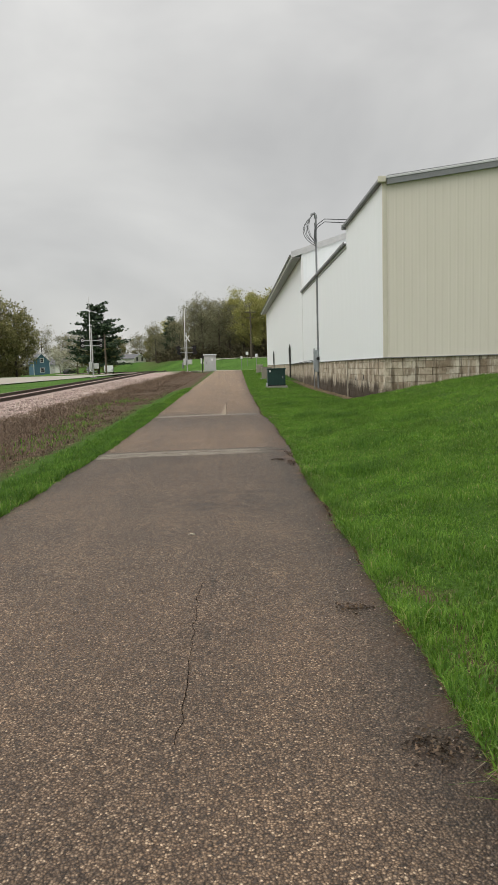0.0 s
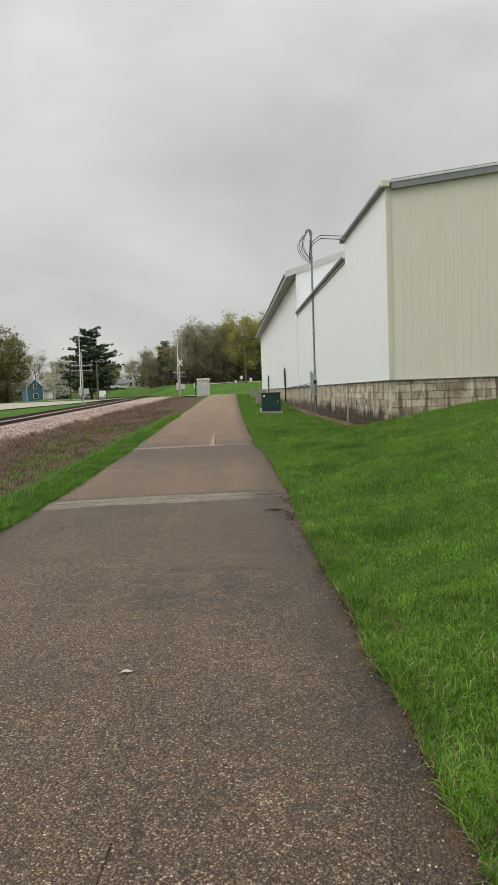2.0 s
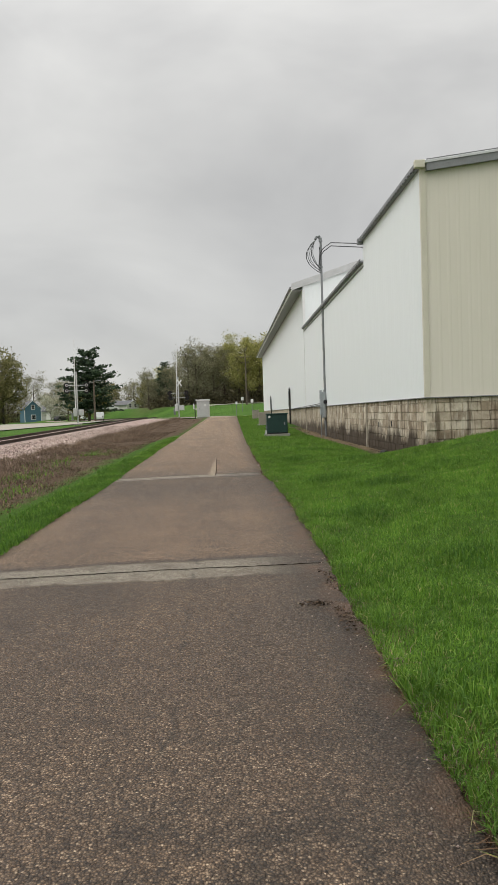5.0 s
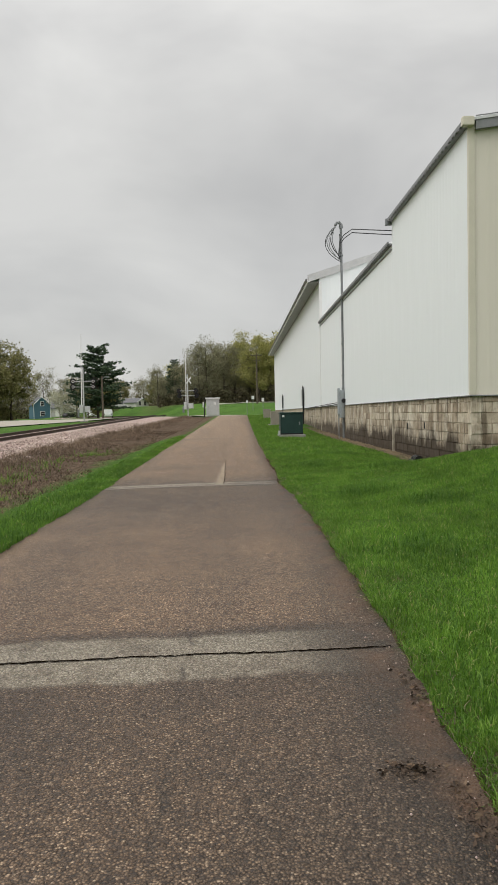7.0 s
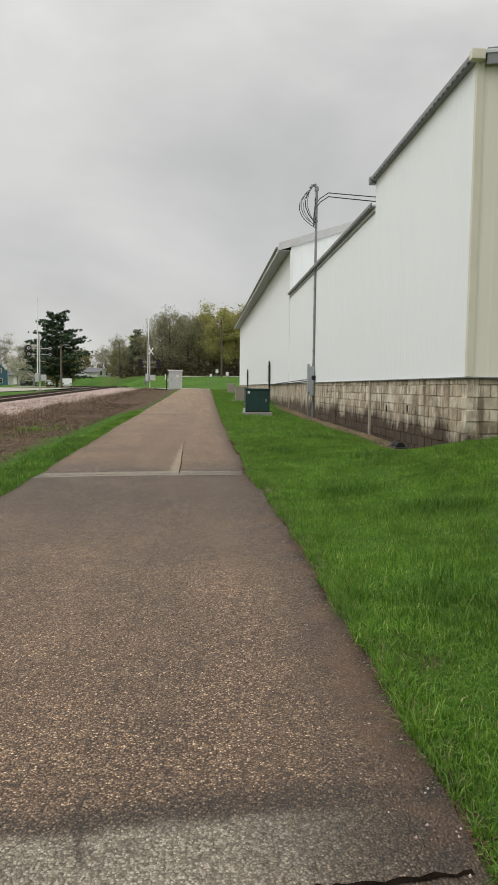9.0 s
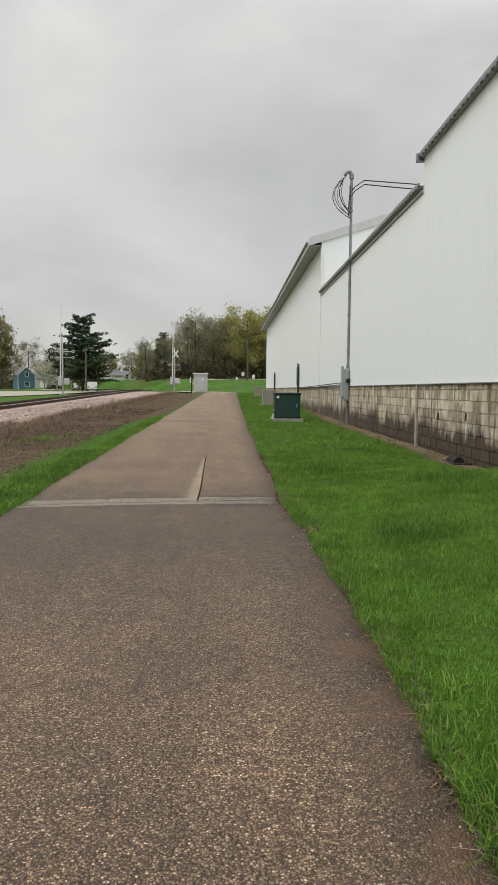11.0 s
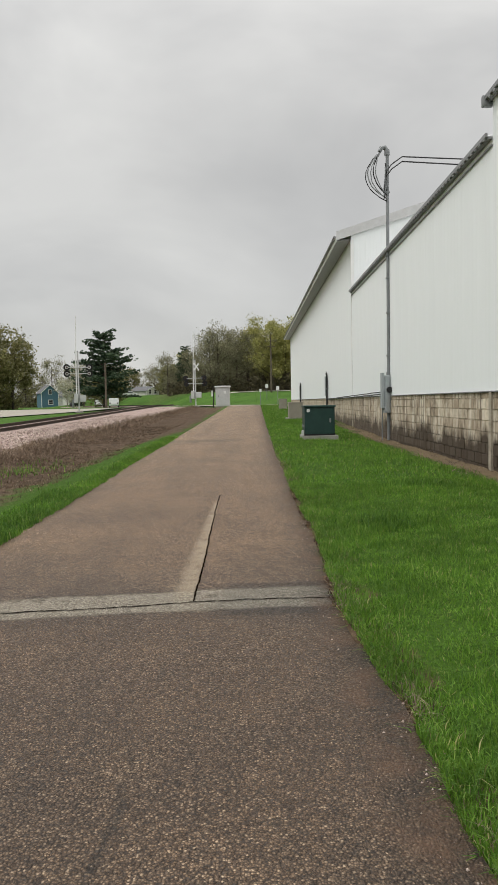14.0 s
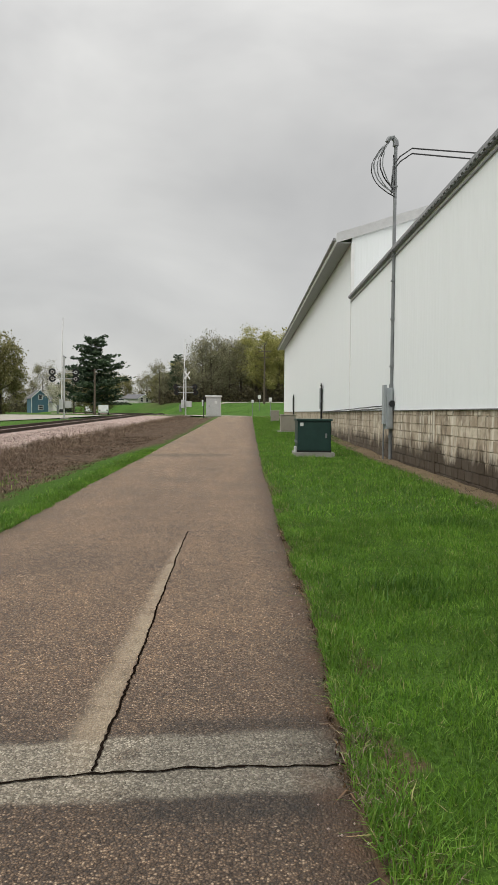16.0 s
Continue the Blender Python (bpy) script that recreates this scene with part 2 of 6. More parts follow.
def spread(edges):
    out = []
    for a, b, step in edges:
        n = max(1, round((b - a) / step))
        out += [a + (b - a) * i / n for i in range(n)]
    return out + [edges[-1][1]]


xs = spread([(-2500, -400, 300), (-400, -100, 30), (-100, -30, 5), (-30, -12, 1.0), (-12, -1.7, 0.25), (-1.7, -1.3, 0.06), (-1.3, 1.35, 0.9), (1.35, 1.80, 0.05), (1.80, 9, 0.3), (9, 30, 1.5), (30, 100, 5), (100, 400, 30), (400, 2500, 300)])
ys = spread([(-600, -60, 60), (-60, -6, 6), (-6, 50, 0.35), (50, 110, 1.0), (110, 200, 4), (200, 400, 15), (400, 4000, 200)])
verts = [(x + (trail_x(min(y, 90.0)) if -12 < x < 9 else 0.0), y, 0.0) for y in ys for x in xs]
verts = [(x, y, land(x, y)) for x, y, _ in verts]
nx = len(xs)
faces = [(j * nx + i, j * nx + i + 1, (j + 1) * nx + i + 1, (j + 1) * nx + i) for j in range(len(ys) - 1) for i in range(nx - 1)]


def ground_material():
    mat, bsdf, ln = base_material("ground", 1.0)
    bsdf.inputs["Specular IOR Level"].default_value = 0.1
    v = coords(mat)
    geo = node(mat, "ShaderNodeSeparateXYZ")
    ln.new(v, geo.inputs["Vector"])
    wob = maths(mat, "MULTIPLY", maths(mat, "SUBTRACT", noise_tex(mat, v, 0.55, 5.0, 0.65), 0.5), 2.6)
    wob2 = maths(mat, "MULTIPLY", maths(mat, "SUBTRACT", noise_tex(mat, v, 5.0, 4.0, 0.6), 0.5), 0.5)
    x = maths(mat, "ADD", maths(mat, "ADD", geo.outputs["X"], maths(mat, "MULTIPLY", wob, 0.55)), wob2)
    y = maths(mat, "ADD", geo.outputs["Y"], wob)
    fine = noise_tex(mat, v, 38.0, 4.0, 0.65)
    mid = noise_tex(mat, v, 2.2, 5.0, 0.6)
    grass = ramp(mat, maths(mat, "ADD", maths(mat, "MULTIPLY", fine, 0.5), maths(mat, "MULTIPLY", mid, 0.5)), [(0.34, (0.036, 0.080, 0.015)), (0.54, (0.066, 0.138, 0.024)), (0.70, (0.105, 0.19, 0.038))])
    grass = blend(mat, grass, ramp(mat, noise_tex(mat, v, 0.16, 5.0, 0.65), [(0.34, (0.70, 0.74, 0.66)), (0.66, (1.15, 1.10, 1.05))]), 1.0, "MULTIPLY")
    thatch = ramp(mat, fine, [(0.35, (0.026, 0.056, 0.008)), (0.65, (0.066, 0.130, 0.018))])
    soil = ramp(mat, noise_tex(mat, v, 7.0, 8.0, 0.72), [(0.34, (0.030, 0.020, 0.013)), (0.52, (0.092, 0.064, 0.044)), (0.70, (0.18, 0.13, 0.092))])
    stone = node(mat, "ShaderNodeTexVoronoi", Scale=17.0)
    ln.new(v, stone.inputs["Vector"])
    tint = node(mat, "ShaderNodeSeparateColor")
    ln.new(stone.outputs["Color"], tint.inputs["Color"])
    ballast = ramp(mat, tint.outputs["Red"], [(0.0, (0.18, 0.125, 0.11)), (0.5, (0.36, 0.27, 0.24)), (1.0, (0.50, 0.40, 0.36))])
    ballast = blend(mat, ballast, (0.20, 0.16, 0.14), ramp(mat, mid, [(0.45, (0, 0, 0)), (0.75, (0.7, 0.7, 0.7))]))

    def step(sock, edge, soft, up=True):
        r = node(mat, "ShaderNodeMapRange")
        r.inputs["From Min"].default_value = edge - soft
        r.inputs["From Max"].default_value = edge + soft
        r.inputs["To Min"].default_value = 0.0 if up else 1.0
        r.inputs["To Max"].default_value = 1.0 if up else 0.0
        ln.new(sock, r.inputs["Value"])
        return r.outputs["Result"]

    near = step(y, 84.0, 1.5, up=False)
    strip = maths(mat, "ADD", x, maths(mat, "MULTIPLY", step(y, 36.0, 4.0), -1.15))
    in_soil = maths(mat, "MULTIPLY", maths(mat, "MULTIPLY", step(strip, -2.55, 0.22, up=False), step(x, -5.6, 0.4)), near)
    in_stone = maths(mat, "MULTIPLY", maths(mat, "MULTIPLY", step(x, -5.4, 0.5, up=False), step(x, -12.0, 0.5)), near)
    by_wall = maths(mat, "MULTIPLY", maths(mat, "MULTIPLY", step(x, 4.75, 0.25), step(x, 5.6, 0.1, up=False)), maths(mat, "MULTIPLY", step(y, 20.3, 0.8), step(y, 44.0, 3.0, up=False)))
    grass = blend(mat, grass, thatch, maths(mat, "MULTIPLY", step(geo.outputs["Y"], 62.0, 20.0, up=False), step(geo.outputs["X"], -3.0, 0.5)))
    rim = maths(mat, "MULTIPLY", maths(mat, "MULTIPLY", step(x, 1.30, 0.1), step(x, 1.72, 0.06, up=False)), step(y, 30.0, 4.0, up=False))
    c = blend(mat, grass, soil, in_soil)
    c = blend(mat, c, blend(mat, soil, (0.105, 0.070, 0.040), 0.45), rim)
    c = blend(mat, c, ballast, in_stone)
    c = blend(mat, c, blend(mat, soil, (0.25, 0.19, 0.115), 0.6), by_wall)
    drive = maths(mat, "MULTIPLY", maths(mat, "MULTIPLY", step(y, 76.0, 2.0), step(y, 98.0, 2.0, up=False)), step(x, 3.3, 0.5))
    c = blend(mat, c, ramp(mat, fine, [(0.35, (0.24, 0.20, 0.15)), (0.65, (0.40, 0.35, 0.275))]), drive)
    woods = maths(mat, "MULTIPLY", step(geo.outputs["Y"], 168.0, 8.0), step(geo.outputs["X"], -19.0, 4.0))
    c = blend(mat, c, blend(mat, soil, (0.10, 0.075, 0.05), 0.5), woods)
    ln.new(c, bsdf.inputs["Base Color"])
    h = blend(mat, fine, stone.outputs["Distance"], in_stone)
    bump(mat, bsdf, h, 0.7, 0.05)
    return mat


M["ground"] = ground_material()
ground = mesh_object("ground", verts, faces, M["ground"], smooth=True)
tagged(ground, "uneven ground of mown grass, bare soil and pink ballast", "ground", kind="structure")


# ---- trail ----
def trail_material():
    """Worn chip-sealed asphalt: brown stones in dark binder, pale bands at the cracks, damp darker edge."""
    mat, bsdf, ln = base_material("trail_asphalt", 0.62)
    bsdf.inputs["Specular IOR Level"].default_value = 0.5
    v = coords(mat)
    sep = node(mat, "ShaderNodeSeparateXYZ")
    ln.new(v, sep.inputs["Vector"])
    X, Y = sep.outputs["X"], sep.outputs["Y"]

    def soft_step(sock, lo, hi):
        r = node(mat, "ShaderNodeMapRange")
        r.interpolation_type = "SMOOTHSTEP"
        for key, val in (("From Min", lo), ("From Max", hi)):
            if isinstance(val, (int, float)):
                r.inputs[key].default_value = val
            else:
                ln.new(val, r.inputs[key])
        ln.new(sock, r.inputs["Value"])
        return r.outputs["Result"]

    def both(*socks):
        out = socks[0]
        for q in socks[1:]:
            out = maths(mat, "MULTIPLY", out, q)
        return out

    def flip(sock):
        return maths(mat, "SUBTRACT", 1.0, sock)

    def between(sock, lo, hi, soft):
        return both(soft_step(sock, lo - soft, lo + soft), flip(soft_step(sock, hi - soft, hi + soft)))

    def jitter(scale, size, rough=0.6):
        return maths(mat, "MULTIPLY", maths(mat, "SUBTRACT", noise_tex(mat, v, scale, 4.0, rough), 0.5), size)

    warp = node(mat, "ShaderNodeTexNoise", Scale=60.0, Detail=2.0)
    ln.new(v, warp.inputs["Vector"])
    bent = node(mat, "ShaderNodeVectorMath")
    bent.operation = "MULTIPLY_ADD"
    bent.inputs[1].default_value = (0.010, 0.010, 0.0)
    ln.new(warp.outputs["Color"], bent.inputs[0])
    ln.new(v, bent.inputs[2])
    chips = node(mat, "ShaderNodeTexVoronoi", Scale=118.0)
    ln.new(bent.outputs["Vector"], chips.inputs["Vector"])
    ccol = node(mat, "ShaderNodeSeparateColor")
    ln.new(chips.outputs["Color"], ccol.inputs["Color"])
    c = ramp(mat, ccol.outputs["Red"], [(0.0, (0.066, 0.044, 0.029)), (0.35, (0.134, 0.092, 0.061)), (0.70, (0.206, 0.146, 0.099)), (0.92, (0.325, 0.238, 0.166)), (1.0, (0.56, 0.45, 0.335))])
    gaps = ramp(mat, chips.outputs["Distance"], [(0.20, (1, 1, 1)), (0.62, (0.24, 0.205, 0.175))])
    c = blend(mat, c, gaps, 0.95, "MULTIPLY")
    blot = noise_tex(mat, v, 0.9, 6.0, 0.62)
    c = blend(mat, c, ramp(mat, blot, [(0.30, (0.74, 0.73, 0.72)), (0.68, (1.18, 1.15, 1.10))]), 1.0, "MULTIPLY")
    fine = noise_tex(mat, v, 9.0, 5.0, 0.7)
    c = blend(mat, c, ramp(mat, fine, [(0.30, (0.78, 0.78, 0.78)), (0.70, (1.20, 1.19, 1.17))]), 1.0, "MULTIPLY")
    lane = noise_tex(mat, coords(mat, (1.4, 0.10, 1)), 1.2, 4.0, 0.6)
    c = blend(mat, c, ramp(mat, lane, [(0.32, (0.86, 0.85, 0.84)), (0.66, (1.10, 1.09, 1.07))]), 1.0, "MULTIPLY")
    # each stretch of the seal has its own tone
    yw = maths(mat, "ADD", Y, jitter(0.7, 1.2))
    c = blend(mat, c, (1.16, 1.14, 1.12), flip(soft_step(yw, 2.4, 4.0)), "MULTIPLY")
    c = blend(mat, c, (0.82, 0.81, 0.80), both(soft_step(yw, 6.6, 7.4), flip(soft_step(Y, 9.9, 10.2))), "MULTIPLY")
    c = blend(mat, c, (0.84, 0.82, 0.80), both(soft_step(yw, 14.6, 16.4), flip(soft_step(Y, 18.1, 18.4))), "MULTIPLY")
    c = blend(mat, c, (1.40, 1.37, 1.33), both(soft_step(Y, 10.3, 10.8), flip(soft_step(yw, 12.8, 15.6))), "MULTIPLY")
    # paler past the second band; part of it is grazing sheen put into colour
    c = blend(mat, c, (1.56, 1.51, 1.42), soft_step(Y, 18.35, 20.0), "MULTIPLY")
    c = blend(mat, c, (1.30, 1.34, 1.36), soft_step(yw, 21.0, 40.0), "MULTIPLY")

    wob = maths(mat, "ADD", jitter(1.3, 0.34), jitter(9.0, 0.07))
    pale = blend(mat, ramp(mat, ccol.outputs["Green"], [(0.0, (0.125, 0.108, 0.078)), (0.5, (0.285, 0.252, 0.190)), (1.0, (0.55, 0.50, 0.40))]), gaps, 0.55, "MULTIPLY")
    grey = blend(mat, pale, (0.74, 0.75, 0.76), 1.0, "MULTIPLY")
    dark = blend(mat, c, (0.44, 0.45, 0.46), 1.0, "MULTIPLY")
    # first band: about the open crack, dying out in dark tar near the edge
    d1 = maths(mat, "SUBTRACT", maths(mat, "SUBTRACT", Y, maths(mat, "MULTIPLY", X, 0.058)), 10.08)
    d1 = maths(mat, "ADD", d1, maths(mat, "ADD", maths(mat, "MULTIPLY", wob, 0.75), jitter(22.0, 0.05)))
    tail = soft_step(X, 0.75, 1.50)
    c = blend(mat, c, dark, both(between(d1, -0.20, 0.42, 0.05), 0.75, soft_step(maths(mat, "ADD", d1, jitter(2.2, 0.5)), -0.2, 0.15)))
    c = blend(mat, c, dark, both(between(d1, -0.34, 0.42, 0.06), tail, 0.9))
    c = blend(mat, c, pale, both(between(d1, -0.31, 0.30, 0.04), soft_step(noise_tex(mat, v, 2.6, 5.0, 0.7), 0.20, 0.55), 0.80, flip(maths(mat, "MULTIPLY", tail, 0.70))))
    # second band
    d2 = maths(mat, "SUBTRACT", maths(mat, "SUBTRACT", Y, maths(mat, "MULTIPLY", X, 0.11)), 18.23)
    d2 = maths(mat, "ADD", d2, maths(mat, "ADD", maths(mat, "MULTIPLY", wob, 0.50), jitter(22.0, 0.04)))
    right = soft_step(maths(mat, "ADD", X, jitter(2.5, 0.5)), 0.60, 0.90)
    c = blend(mat, c, dark, both(between(d2, -0.34, 0.40, 0.05), right, 0.92))
    c = blend(mat, c, dark, both(between(d2, -0.22, 0.32, 0.05), 0.45))
    c = blend(mat, c, blend(mat, pale, grey, right), both(between(d2, -0.18, 0.26, 0.03), 0.85, soft_step(noise_tex(mat, v, 3.5, 5.0, 0.7), 0.28, 0.46)))
    # a third seam, far along, and a dark mend before the crossing
    d3 = maths(mat, "ADD", Y, jitter(0.8, 0.8))
    c = blend(mat, c, dark, both(between(d3, 33.4, 34.3, 0.25), flip(soft_step(X, 0.4, 1.2)), 0.55))
    c = blend(mat, c, dark, both(between(d3, 60.5, 64.5, 0.8), between(X, 0.15, 1.15, 0.25), 0.30))
    # sandy wedge along the lengthwise crack, sharp on the crack's side
    side = maths(mat, "SUBTRACT", 0.575, maths(mat, "ADD", X, jitter(5.0, 0.03)))
    wide = maths(mat, "MAXIMUM", maths(mat, "SUBTRACT", 0.165, maths(mat, "MULTIPLY", maths(mat, "SUBTRACT", Y, 18.6), 0.024)), 0.04)
    wedge = both(soft_step(side, -0.008, 0.012), flip(soft_step(side, maths(mat, "MULTIPLY", wide, 0.45), maths(mat, "MULTIPLY", wide, 1.25))), between(maths(mat, "ADD", Y, jitter(3.0, 0.4)), 18.45, 22.6, 0.30))
    sand = blend(mat, pale, (0.44, 0.335, 0.215), 0.5)
    c = blend(mat, c, sand, both(wedge, soft_step(noise_tex(mat, v, 4.0, 5.0, 0.7), 0.22, 0.60), 0.74))
    # damp dark margin on the lawn side, tar-dark round the near stains
    xx = maths(mat, "ADD", X, wob)
    margin = both(soft_step(xx, 0.95, 1.50), flip(soft_step(Y, 11.0, 17.0)))
    c = blend(mat, c, dark, both(margin, 0.74))
    c = blend(mat, c, dark, both(soft_step(xx, 1.25, 1.60), 0.35))
    blob = ramp(mat, noise_tex(mat, v, 4.0, 4.0, 0.6), [(0.35, (0, 0, 0)), (0.6, (1, 1, 1))])
    c = blend(mat, c, dark, both(between(xx, 0.30, 1.30, 0.20), between(maths(mat, "ADD", Y, wob), 5.6, 6.7, 0.25), blob, 0.95))
    # a fine dark seam down the middle
    mid_x = maths(mat, "ADD", maths(mat, "SUBTRACT", X, 0.52), maths(mat, "ADD", jitter(0.6, 0.26), jitter(5.0, 0.10)))
    seam = both(flip(soft_step(maths(mat, "ABSOLUTE", mid_x), 0.002, 0.026)), soft_step(noise_tex(mat, v, 1.6, 4.0, 0.65), 0.46, 0.62), flip(soft_step(Y, 17.0, 18.2)))
    c = blend(mat, c, dark, both(seam, 0.80))
    # rusty soil stain at the rim
    rust = ramp(mat, noise_tex(mat, v, 3.0, 4.0, 0.6), [(0.42, (0, 0, 0)), (0.66, (0.85, 0.85, 0.85))])
    c = blend(mat, c, (0.125, 0.066, 0.036), both(soft_step(xx, 1.30, 1.56), rust))
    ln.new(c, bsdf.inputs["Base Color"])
    ln.new(ramp(mat, ccol.outputs["Blue"], [(0.0, (0.48, 0.48, 0.48)), (1.0, (0.85, 0.85, 0.85))]), bsdf.inputs["Roughness"])
    tilt = maths(mat, "MULTIPLY", chips.outputs["Distance"], -1.0)
    bump(mat, bsdf, maths(mat, "ADD", tilt, maths(mat, "MULTIPLY", ccol.outputs["Green"], 0.5)), 0.9, 0.008)
    return mat


M["trail"] = trail_material()
M["crack"] = speckled("crack", (0.004, 0.003, 0.002), (0.014, 0.010, 0.008), 1.0, 0.0, 20, 120, 0.6)
M["crack"].node_tree.nodes["Principled BSDF"].inputs["Specular IOR Level"].default_value = 0.0
tv, tf = [], []
tys = spread([(-30, -2, 1.0), (-2, 40, 0.12), (40, 90, 0.5)])
cols = [-1.0, -0.7, -0.3, 0.15, 0.5, 0.8, 1.0]
for y in tys:
    l, r = left_half(y), right_half(y)
    for c in cols:
        x = trail_x(y) + (c * l if c < 0 else c * r)
        crown = 0.012 * (1 - c * c) + 0.006 * noise.noise((x * 0.7, y * 0.5, 9))
        tv.append((x, y, rise(y) + crown))
    tv.append((trail_x(y) + r + 0.02, y, rise(y) - 0.10))
    tv.append((trail_x(y) - l - 0.02, y, rise(y) - 0.10))
k = len(cols) + 2
for j in range(len(tys) - 1):
    order = [k - 1] + list(range(len(cols))) + [k - 2]
    for a, b in zip(order, order[1:]):
        tf.append((j * k + a, j * k + b, (j + 1) * k + b, (j + 1) * k + a))
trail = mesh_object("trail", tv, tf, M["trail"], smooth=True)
tagged(trail, "worn brown chip-sealed asphalt trail with pale cracked bands", "path", kind="structure")


def trail_z(x, y):
    c = (x - trail_x(y)) / 1.53
    return rise(y) + 0.012 * (1 - c * c) + 0.006 * noise.noise((x * 0.7, y * 0.5, 9))


def crack(path, width, seed, label):
    """A ragged open crack along a line on the trail."""
    rng = random.Random(seed)
    v, f = [], []
    n = len(path)
    for i, (x, y) in enumerate(path):
        a, b = path[max(0, i - 1)], path[min(n - 1, i + 1)]
        d = Vector((b[0] - a[0], b[1] - a[1])).normalized()
        s = Vector((-d.y, d.x))
        w = width * (0.50 + 0.6 * rng.random()) * 0.5
        jog = width * rng.uniform(-0.35, 0.35)
        for sgn in (-1, 1):
            px, py = x + s.x * (jog + sgn * w), y + s.y * (jog + sgn * w)
            v.append((px, py, trail_z(px, py) + 0.004))
        if i:
            q = 2 * i
            f.append((q - 2, q - 1, q + 1, q))
    ob = mesh_object("crack", v, f, M["crack"], trail, label)
    return ob


def wiggle(x0, y0, x1, y1, step, sway, seed):
    n = int(math.hypot(x1 - x0, y1 - y0) / step)
    d = Vector((x1 - x0, y1 - y0)).normalized()
    out = []
    for i in range(n + 1):
        t = i / n
        o = sway * (noise.noise((t * 3.0, seed, 0)) + 0.4 * noise.noise((t * 17.0, seed, 5)))
        out.append((x0 + (x1 - x0) * t - d.y * o, y0 + (y1 - y0) * t + d.x * o))
    return out


crack(wiggle(-1.42, 9.98, 1.58, 10.19, 0.025, 0.045, 1.7), 0.022, 1, "open crack across the trail")
crack(wiggle(-1.38, 18.03, 1.54, 18.40, 0.025, 0.045, 4.2), 0.017, 2, "open crack across the trail")
crack(wiggle(0.575, 18.30, 0.575, 23.1, 0.025, 0.035, 8.8), 0.015, 3, "open crack along the trail")
crack(wiggle(0.44, 1.7, 0.48, 3.5, 0.03, 0.05, 6.1), 0.0030, 4, "thin crack along the trail")


# ---- sheds ----
def rib_panel(width, z0, z1, ribs=4):
    """One ribbed steel sheet in the xz plane, facing -y; x runs from 0 to width. z1: height, or a pair for a sloped top."""
    top = z1 if isinstance(z1, tuple) else (z1, z1)
    xs_, out = [], []
    pitch = width / ribs
    for i in range(ribs):
        c = (i + 0.5) * pitch
        xs_ += [(i * pitch, 0.0), (c - 0.040, 0.0), (c - 0.018, 0.0035), (c + 0.018, 0.0035), (c + 0.040, 0.0)]
    xs_ += [(width, 0.0)]
    v, f = [], []
    for x, d in xs_:
        zt = top[0] + (top[1] - top[0]) * x / width
        v += [(x, -d, z0), (x, -d, zt)]
    for i in range(len(xs_) - 1):
        f.append((2 * i, 2 * i + 2, 2 * i + 3, 2 * i + 1))
    return v, f


def panel_mesh(name, width, z0, z1, material):
    v, f = rib_panel(width, z0, z1)
    me = bpy.data.meshes.new(name)
    me.from_pydata(v, [], f)
    me.materials.append(material)
    return me


def long_wall(shed, y0, y1, z0, z1, material, thick=0.15):
    """Ribbed wall facing the trail, on a solid backing, sheet by sheet."""
    part("wall", box(WALL_X + 0.006, y0, z0, WALL_X + thick, y1, z1), material, shed)
    n = max(1, round((y1 - y0) / 0.914))
    w = (y1 - y0) / n
    me = panel_mesh("siding_panel", w, z0, z1, material)
    for i in range(n):
        same_mesh("siding_panel", me, pose(WALL_X, y0 + w * (i + 1), 0, 0, 0, -90), shed)


BASE_Z = 1.49
SLOPE_A = 0.13
FAR_X = 25.0
RIDGE_X = (WALL_X + FAR_X) / 2


def roof_pair(shed, y0, y1, eave_x, eave_z, slope, thick, material, ridge_x=RIDGE_X, rib=0.3):
    """Two ribbed slopes that meet at the ridge."""
    for side in (1, -1):
        n = max(2, round((y1 - y0) / rib))
        v, f = [], []
        ex = eave_x if side == 1 else 2 * ridge_x - eave_x
        rz = eave_z + slope * abs(ridge_x - ex)
        prof = []
        for i in range(n):
            y = y0 + (y1 - y0) * i / n
            prof += [(y, 0.0), (y + 0.10 * rib, 0.022), (y + 0.22 * rib, 0.022), (y + 0.32 * rib, 0.0)]
        prof.append((y1, 0.0))
        for y, d in prof:
            v += [(ex, y, eave_z + thick + d), (ridge_x, y, rz + thick + d)]
        for i in range(len(prof) - 1):
            f.append((2 * i, 2 * i + 1, 2 * i + 3, 2 * i + 2))
        b = len(v)
        v += [(ex, y0, eave_z), (ridge_x, y0, rz), (ridge_x, y1, rz), (ex, y1, eave_z)]
        f += [(b, b + 3, b + 2, b + 1), (b, b + 1, 1, 0), (b + 2, b + 3, len(v) - 4 - 2, len(v) - 4 - 1), (b + 3, b, 0, len(v) - 4 - 2)]
        mesh_object("roof", v, f, material, shed)


